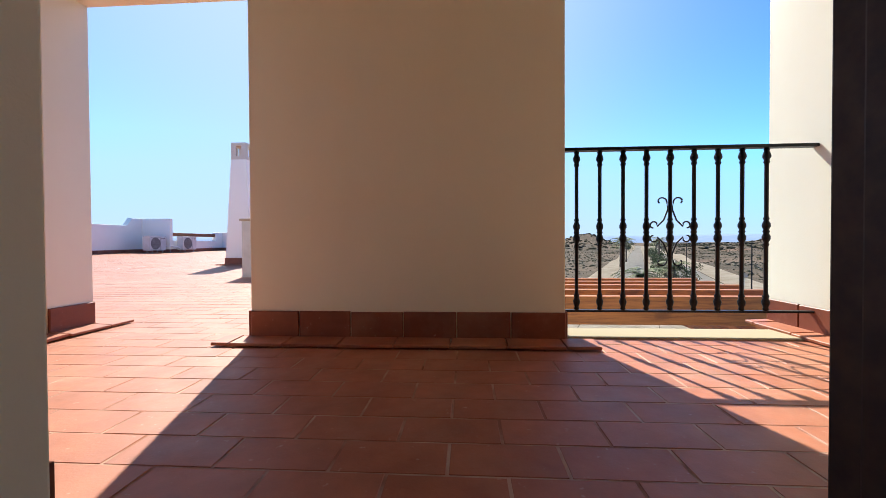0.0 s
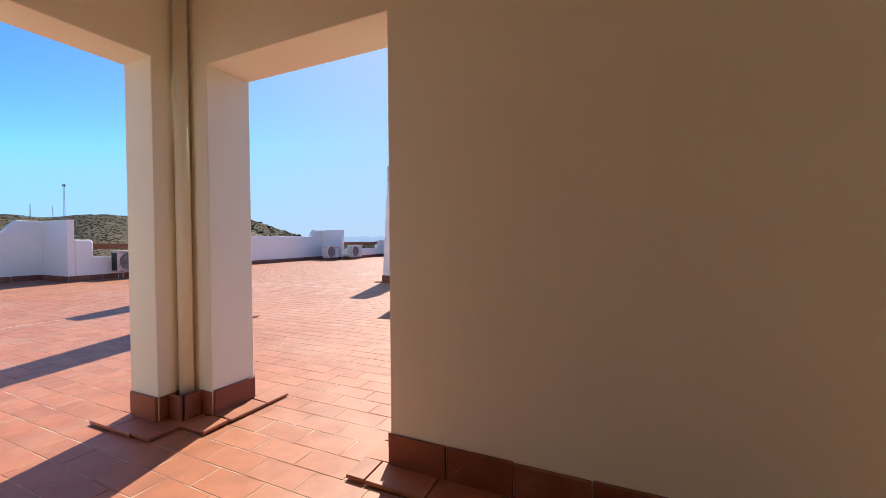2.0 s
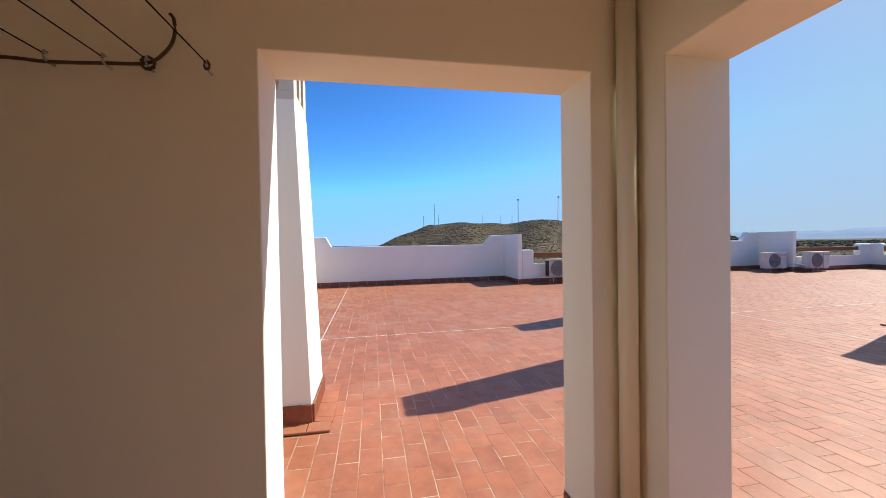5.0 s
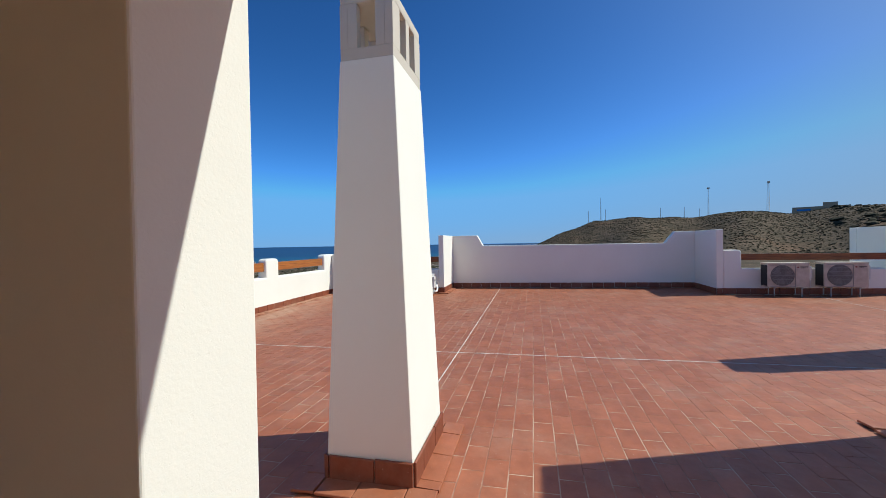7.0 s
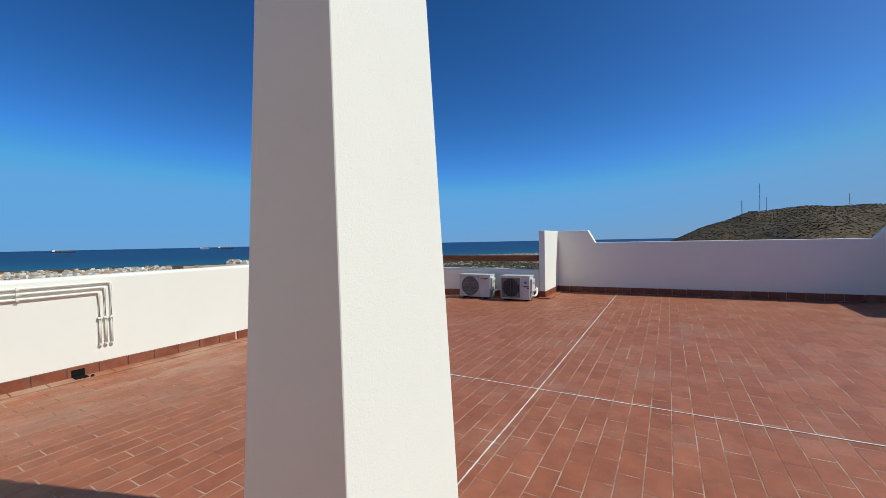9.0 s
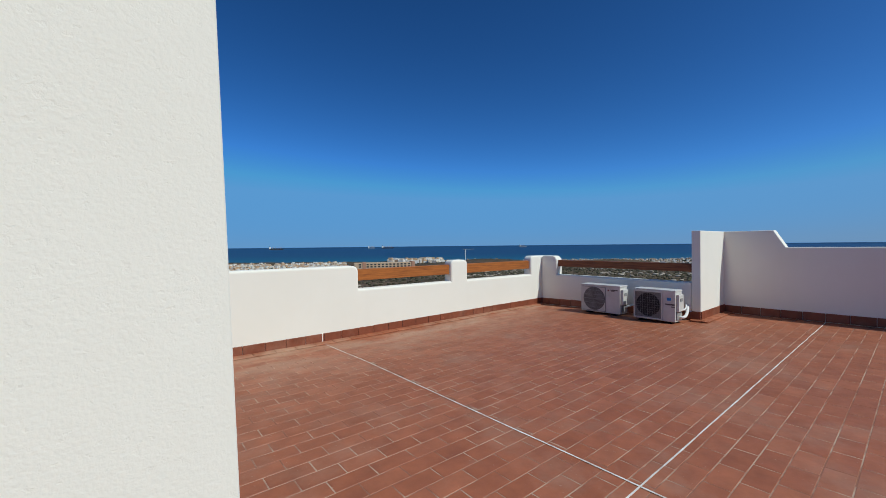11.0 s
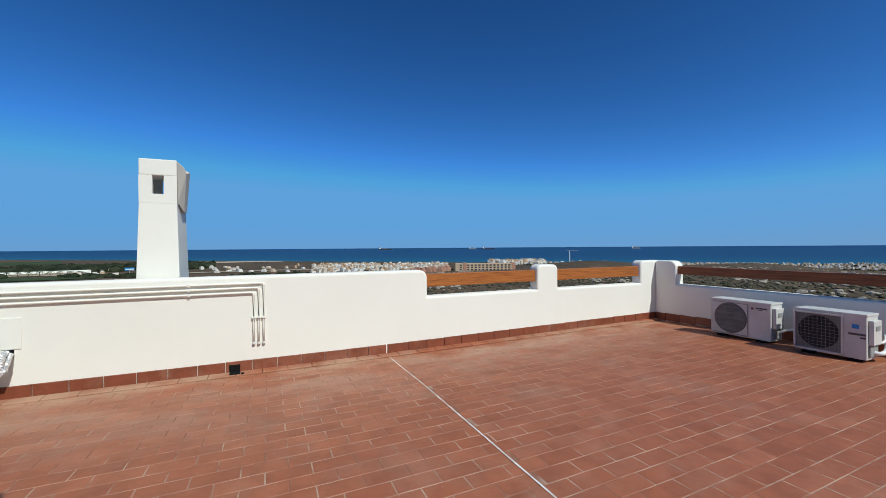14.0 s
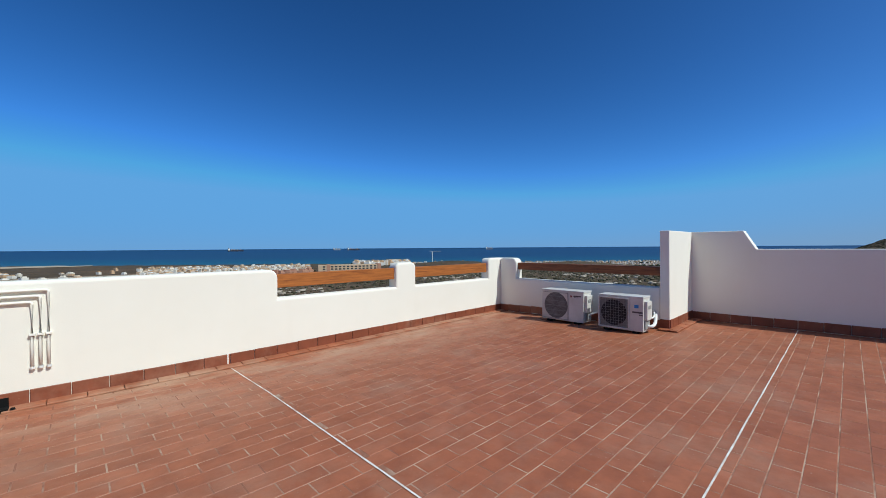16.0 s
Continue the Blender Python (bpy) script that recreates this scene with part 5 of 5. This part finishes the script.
def field(az0, az1, r0, r1, mat, name, label, lift=0.5):
    """A patch of land between two bearings and two distances."""
    n, q = 14, 6
    vs = [(*far_at(az0 + (az1 - az0) * i / n, r0 + (r1 - r0) * k / q)[:2],) for k in range(q + 1) for i in range(n + 1)]
    vs = [(x, y, float(land(x, y)) + lift) for x, y in vs]
    fs = [(k * (n + 1) + i + 1, k * (n + 1) + i, (k + 1) * (n + 1) + i, (k + 1) * (n + 1) + i + 1) for k in range(q) for i in range(n)]
    return tagged(new(name, grid_mesh(name, vs, fs, mat)), label, "field", kind="structure")


field(197, 214, 392, 452, FIELD, "field_green", "dark green crop field before the warehouse")
field(196, 216, 484, 512, SAND, "yard", "pale sandy yard round the warehouse")
field(188, 216, 560, 580, FIELD, "field_far", "dark green crop field behind the warehouse")
field(178, 216, 760, 830, SAND, "track_far", "pale dry field towards the shore")
field(200, 216, 900, 1150, FIELD, "field_shore", "dark green fields towards the shore")
field(174, 192, 462, 474, SAND, "lane", "pale sandy lane between the fields")
sign = root("billboard", "blue and white roadside billboard on a post", "billboard", at=far_at(194.2, 470), turn=14)
sign.scale = (0.52, 0.52, 0.52)
part("post", box((-0.5, -0.5, -3), (0.5, 0.5, 9)), STEEL, sign)
part("board", box((-7, -0.4, 9), (7, 0.4, 14)), LOGOBLUE, sign)
part("stripe", box((-6, 0.41, 10.2), (6, 0.5, 12.0)), PVC, sign)


def mast(az, r, high, width, arms, label):
    m = root("radio_mast", label, "mast", "masts on the hill", at=far_at(az, r))
    legs = bmesh.new()
    for k in range(3):
        th = k * 2.094
        add_rod(legs, (width * math.cos(th), width * math.sin(th), -1), (width * 0.45 * math.cos(th), width * 0.45 * math.sin(th), high), 0.13, 0.10, 5)
    for q in range(int(high / 2.0)):
        z0 = q * 2.0
        for k in range(3):
            w0, w1 = width * (1 - 0.55 * z0 / high), width * (1 - 0.55 * (z0 + 2) / high)
            a, b = k * 2.094, (k + 1) * 2.094
            add_rod(legs, (w0 * math.cos(a), w0 * math.sin(a), z0), (w1 * math.cos(b), w1 * math.sin(b), z0 + 2), 0.06, n=4)
    part("lattice", legs, STEEL, m)
    for k in range(arms):
        th = k * 2.094 + 0.5
        part("antenna", box((1.1 * math.cos(th) - 0.25, 1.1 * math.sin(th) - 0.25, high - 2.5), (1.1 * math.cos(th) + 0.25, 1.1 * math.sin(th) + 0.25, high)), HOUSEWHITE, m)
    if arms:
        part("ring", box((-1.5, -1.5, high - 1.5), (1.5, 1.5, high - 1.3)), STEEL, m)
    return m


mast(68.8, 592, 38, 1.0, 3, "tall lattice radio mast on the hill")
mast(63.2, 600, 40, 1.9, 3, "tall lattice radio mast on the hill")
mast(81.0, 570, 33, 0.6, 0, "slender radio mast on the hill")
mast(82.6, 570, 17, 0.6, 0, "slender radio mast on the hill")
mast(80.4, 572, 17, 0.6, 0, "slender radio mast on the hill")
mast(73.9, 585, 16, 0.5, 0, "slender radio mast on the hill")
mast(71.3, 590, 15, 0.5, 0, "slender radio mast on the hill")
mast(69.7, 590, 12, 0.5, 0, "slender radio mast on the hill")
for az, w in ((81.6, 9), (77.3, 3), (76.2, 3), (75.2, 3), (68.2, 4)):
    hut = root("hut", "small pale hut beside the hilltop masts", "hut", "hilltop huts", at=far_at(az, 568), turn=az)
    part("wall", box((-w / 2, -2, -3), (w / 2, 2, 2.6)), HOUSEWHITE, hut)
works = root("warehouse", "long white warehouse on the hilltop", "building", at=far_at(59.0, 625), turn=59)
part("wall", box((-24, -8, -4), (24, 8, 7)), HOUSEWHITE, works)
part("wall_block", box((2, -10, -4), (14, 10, 11)), HOUSEWHITE, works)
part("sign_bars", box((-20, -8.2, 2.5), (-8, -8.05, 4.5)), LOGOBLUE, works)


def ship(az, r, long, label, deck):
    s = root("ship", label, "ship", "ships at sea", at=(-r * math.sin(radians(az)), r * math.cos(radians(az)), SEA_Z), turn=az + 12)
    bm = bmesh.new()
    h = long / 2
    lo = [(-h * 0.92, -6, -2), (h * 0.88, -6, -2), (h * 0.98, 0, -2), (h * 0.88, 6, -2), (-h * 0.92, 6, -2)]
    hi = [(-h, -8, 9), (h * 0.9, -8, 9), (h * 1.05, 0, 10), (h * 0.9, 8, 9), (-h, 8, 9)]
    a, b = [bm.verts.new(p) for p in lo], [bm.verts.new(p) for p in hi]
    bm.faces.new(b)
    bm.faces.new(a[::-1])
    for i in range(5):
        bm.faces.new((a[i], a[(i + 1) % 5], b[(i + 1) % 5], b[i]))
    bmesh.ops.recalc_face_normals(bm, faces=list(bm.faces))
    part("hull", bm, deck, s)
    part("bridge", box((-h * 0.95, -7, 9), (-h * 0.72, 7, 24)), PVC, s)
    part("funnel", box((-h * 0.9, -2, 24), (-h * 0.82, 2, 30)), deck, s)
    for k in range(4):
        x = -h * 0.5 + k * h * 0.38
        part("deck_crane", add_rod(rod((x, 0, 9), (x, 0, 22), 1.0, n=6), (x, 0, 21), (x + h * 0.2, 0, 17), 0.6, n=6), HOUSEWHITE, s)
    return s


HULL = material("ship_hull", (0.045, 0.035, 0.035), 0.6)
HULLG = material("ship_hull_grey", (0.30, 0.32, 0.35), 0.6)
ship(164.3, 3900, 125, "dark cargo ship anchored at sea", HULL)
ship(151.5, 4300, 75, "grey cargo ship anchored at sea", HULLG)
ship(149.2, 3900, 120, "dark cargo ship anchored at sea", HULL)
ship(129.5, 3700, 66, "small grey ship anchored at sea", HULLG)
tower = root("tower_crane", "slender tower crane above the coastal houses", "crane", at=far_at(137.6, 520), turn=138)
tower.scale = (0.62, 0.62, 0.62)
part("tower", box((-0.9, -0.9, -2), (0.9, 0.9, 26)), PVC, tower)
part("jib", box((-6, -0.5, 26), (18, 0.5, 27.2)), STEEL, tower)


# ---- parked cars ----
CARGLASS = material("car_glass", (0.02, 0.025, 0.03), 0.08)
CARW, CARB, CARD = material("white_car_paint", (0.72, 0.72, 0.72), 0.25), material("grey_blue_car_paint", (0.18, 0.24, 0.32), 0.25), material("red_car_paint", (0.16, 0.012, 0.014), 0.2)


def car(at, turn, paint, label):
    c = root("car", label, "car", "parked cars", at=at, turn=turn)
    bm = bmesh.new()
    out = rounded([(-2.1, 0.32, 0.06), (-2.15, 0.75, 0.12), (-1.25, 0.95, 0.1), (-0.55, 1.44, 0.2), (1.2, 1.46, 0.2), (1.95, 1.0, 0.12), (2.1, 0.5, 0.1), (2.05, 0.32, 0.06)], 4)
    f = [bm.verts.new((p.x, -0.86, p.y)) for p in out]
    b = [bm.verts.new((p.x, 0.86, p.y)) for p in out]
    bm.faces.new(f)
    bm.faces.new(b[::-1])
    for i in range(len(f)):
        bm.faces.new((f[i], b[i], b[(i + 1) % len(f)], f[(i + 1) % len(f)]))
    for v in bm.verts:
        if v.co.z > 0.95:
            v.co.y *= 0.84
    bmesh.ops.recalc_face_normals(bm, faces=list(bm.faces))
    part("body", bm, paint, c)
    for nm, q in (("windscreen", [(-1.2, 0.97), (-0.58, 1.40)]), ("rear_window", [(1.28, 1.40), (1.88, 1.02)])):
        w = bmesh.new()
        (x0, z0), (x1, z1) = q
        s = 0.02 if nm == "windscreen" else -0.02
        vs = [w.verts.new(p) for p in ((x0 - abs(s), -0.66, z0 + 0.025), (x0 - abs(s), 0.66, z0 + 0.025), (x1 - s, 0.6, z1 + 0.03), (x1 - s, -0.6, z1 + 0.03))]
        w.faces.new(vs)
        bmesh.ops.solidify(w, geom=list(w.faces), thickness=0.01)
        part(nm, w, CARGLASS, c)
    for sg in (-1, 1):
        part("side_window", box((-0.75, sg * 0.735 - 0.02, 1.02), (1.3, sg * 0.735 + 0.02, 1.34), 0.01), CARGLASS, c)
        for x in (-1.3, 1.32):
            wh = part("wheel", rod((x, sg * 0.70, 0.32), (x, sg * 0.88, 0.32), 0.32, n=20), RUBBER, c)
            part("rim", rod((x, sg * 0.881, 0.32), (x, sg * 0.89, 0.32), 0.20, n=16), STEEL, wh)
        part("headlight", box((-2.13, sg * 0.62 - 0.15, 0.66), (-2.02, sg * 0.62 + 0.15, 0.80), 0.02), ACWHITE, c)
    return c


_wc = car((13.1, 20.6, GROUND + 0.02), 106, CARW, "white hatchback parked beside the building")
_wc.scale = (0.8, 0.8, 0.8)
bush = root("bush", "light green leafy bush beside the parked cars", "bush", at=(11.3, 19.3, GROUND))
_bb = bmesh.new()
_br = random.Random(12)
for _ in range(8):
    leafy(_bb, (_br.uniform(-0.7, 0.7), _br.uniform(-0.7, 0.7), _br.uniform(0.4, 1.1)), 0.5, 70, 0.09, _br)
part("leaves", _bb, PALMLEAF, bush)
part("stem", rod((0, 0, -0.1), (0.1, 0, 0.7), 0.03, n=6), BARK, bush)
bin_ = root("waste_container", "grey plastic waste container with a pale lid", "waste container", at=(32.6, 36.8, float(land(32.6, 36.8)) + 0.1), turn=-25)
part("tub", box((-0.40, -0.36, 0.15), (0.40, 0.36, 1.10), 0.05, 2), ACGREY, bin_)
part("lid", box((-0.45, -0.42, 1.101), (0.45, 0.42, 1.27), 0.07, 3), PVC, bin_)
for sx in (-0.3, 0.3):
    part("wheel", rod((sx - 0.05, -0.3, 0.1), (sx + 0.05, -0.3, 0.1), 0.1, n=10), RUBBER, bin_)
sg_ = root("road_sign", "small pale square road sign on a post", "road sign", at=along(70.6, 15.9), turn=-30)
part("post", rod((0, 0, -0.1), (0, 0, 2.6), 0.04, n=8), STEEL, sg_)
part("board", box((-0.42, -0.05, 1.9), (0.42, -0.041, 2.6), 0.003), HOUSEWHITE, sg_)
car((17.2, 37.5, GROUND + 0.06), 245, CARB, "grey-blue car parked beside the road")

# ---- roof floor, tile by tile ----
floor_root = root("floor", "terracotta tiled roof floor with pale joints", "floor", kind="structure")


def paved(x, y):
    if XW + 0.0 <= x <= XE and YS <= y <= YN:
        ok = True
    elif XR <= x < XW and (-3.22 < y < 3.30 or 6.96 < y < 13.48):
        ok = True
    elif XE < x < 3.1 and -3.2 < y < 0.14:
        ok = True
    else:
        ok = False
    if 0.46 < x < 1.76 and -3.2 < y < -1.302:
        ok = False
    return ok


def near_path(x, y):
    return -2.75 < x < 1.72 and -1.31 < y < 1.27


FLOOR_MESH = tile_mesh("floor_tile", 0.2785, 0.1412, 0.012, TILE_ONE, 0.0025)
_tv, _tf = [], []
_rf = random.Random(21)
_near = 0
_j0, _j1 = int(math.floor(YS / TW)), int(math.ceil(YN / TW))
for j in range(_j0, _j1):
    y0 = j * TW - 0.006
    shift = 0.142 * (j % 2)
    for i in range(int(XR / TL) - 2, int(3.2 / TL) + 2):
        x0 = i * TL + shift
        xm, ym = x0 + TL / 2, y0 + TW / 2
        if not (paved(x0 + 0.02, ym) or paved(x0 + TL - 0.02, ym)) or not paved(xm, ym):
            a, b = paved(x0 + 0.03, ym), paved(x0 + TL - 0.03, ym)
            if not (a or b):
                continue
        z = zf(xm, ym) + _rf.uniform(-0.0005, 0.0005)
        dx, dy = (-0.010 if xm < -5.7 else 0.0), 0.009 + (0.022 if ym < -5.2 else 0.0)
        tx, ty = _rf.uniform(-0.002, 0.002) - dx, _rf.uniform(-0.003, 0.003) + dy
        if near_path(xm, ym) and _near < 300:
            o = new("floor_tile", FLOOR_MESH)
            o.parent = floor_root
            o.matrix_basis = pose(x0, y0, z - 0.012 - dx * TL / 2 - dy * TW / 2, math.degrees(ty), math.degrees(tx), 0)
            _near += 1
            continue
        sx, sy, c = 0.2785, 0.1412, 0.003
        x1 = min(x0 + sx, 3.1)
        if 0.46 < xm < 1.76 and y0 < -1.302 < y0 + sy:
            continue
        n0 = len(_tv)
        for zz, q in ((z - 0.003, 0.0), (z, c)):
            for px, py in ((x0 + q, y0 + q), (x1 - q, y0 + q), (x1 - q, y0 + sy - q), (x0 + q, y0 + sy - q)):
                _tv.append((px, py, zz - (px - xm) * tx + (py - ym) * ty))
        _tf.append((n0 + 4, n0 + 5, n0 + 6, n0 + 7))
        _tf += [(n0 + k, n0 + (k + 1) % 4, n0 + 4 + (k + 1) % 4, n0 + 4 + k) for k in range(4)]
_fm = new("floor_tiles_far", grid_mesh("floor_tiles_far", _tv, _tf, TILE_MANY, False))
_fm.parent = floor_root
tagged(_fm, kind="stuff")


def bed(x0, y0, x1, y1):
    """Grout bed just below the tile faces."""
    bm = bmesh.new()
    nx, ny = max(2, int((x1 - x0) / 0.5)), max(2, int((y1 - y0) / 0.5))
    g = [[bm.verts.new((x0 + (x1 - x0) * i / nx, y0 + (y1 - y0) * k / ny, zf(x0 + (x1 - x0) * i / nx, y0 + (y1 - y0) * k / ny) - 0.0013)) for k in range(ny + 1)] for i in range(nx + 1)]
    for i in range(nx):
        for k in range(ny):
            bm.faces.new((g[i][k], g[i + 1][k], g[i + 1][k + 1], g[i][k + 1]))
    return part("grout_bed", bm, GROUT, floor_root)


bed(XR, -3.3, XW, 3.4)
bed(XR, 6.9, XW, 13.5)
bed(XW, YS, -5.7, -5.2)
bed(XW, -5.2, -5.7, YN)
bed(-5.7, YS, 0.47, -5.2)
bed(-5.7, -5.2, 0.47, YN)
bed(0.47, YS, 1.745, -5.2)
bed(0.47, -5.2, 1.745, -3.19)
bed(0.47, -1.302, 1.745, YN)
bed(1.745, -3.2, 3.1, 0.14)


def joint(a, b, half=0.0068):
    """A pale expansion joint on the floor, half: half its width."""
    a, b = Vector(a), Vector(b)
    bm = bmesh.new()
    n = int((b - a).length / 0.12)
    u = (b - a).normalized()
    w = Vector((-u.y, u.x)) * half
    rows = []
    for k in range(n + 1):
        p = a.lerp(b, k / n)
        j = 1 + 0.35 * noise.noise((p.x * 9, p.y * 9, 0))
        sh = w * 0.5 * noise.noise((p.x * 2.3, p.y * 2.1, 5))
        rows.append([bm.verts.new((p.x + sh.x + s * w.x * j, p.y + sh.y + s * w.y * j, zf(p.x, p.y) + 0.0035)) for s in (-1, 1)])
    for r0, r1 in zip(rows, rows[1:]):
        bm.faces.new((r0[0], r0[1], r1[1], r1[0]))
    bmesh.ops.recalc_face_normals(bm, faces=list(bm.faces))
    return part("expansion_joint", bm, JOINT, floor_root, "pale sealed joint")


joint((-5.778, YS + 0.02), (-5.778, YN - 0.02))
part("joint_rise", box((-5.785, YS + 0.0, zf(-5.8, YS)), (-5.771, YS + 0.0165, zf(-5.8, YS) + 0.15)), JOINT, floor_root)
joint((XR + 0.02, -1.805), (-3.75, -1.805), 0.0055)
joint((-11.1, 5.1), (-1.75, 5.1), 0.0055)
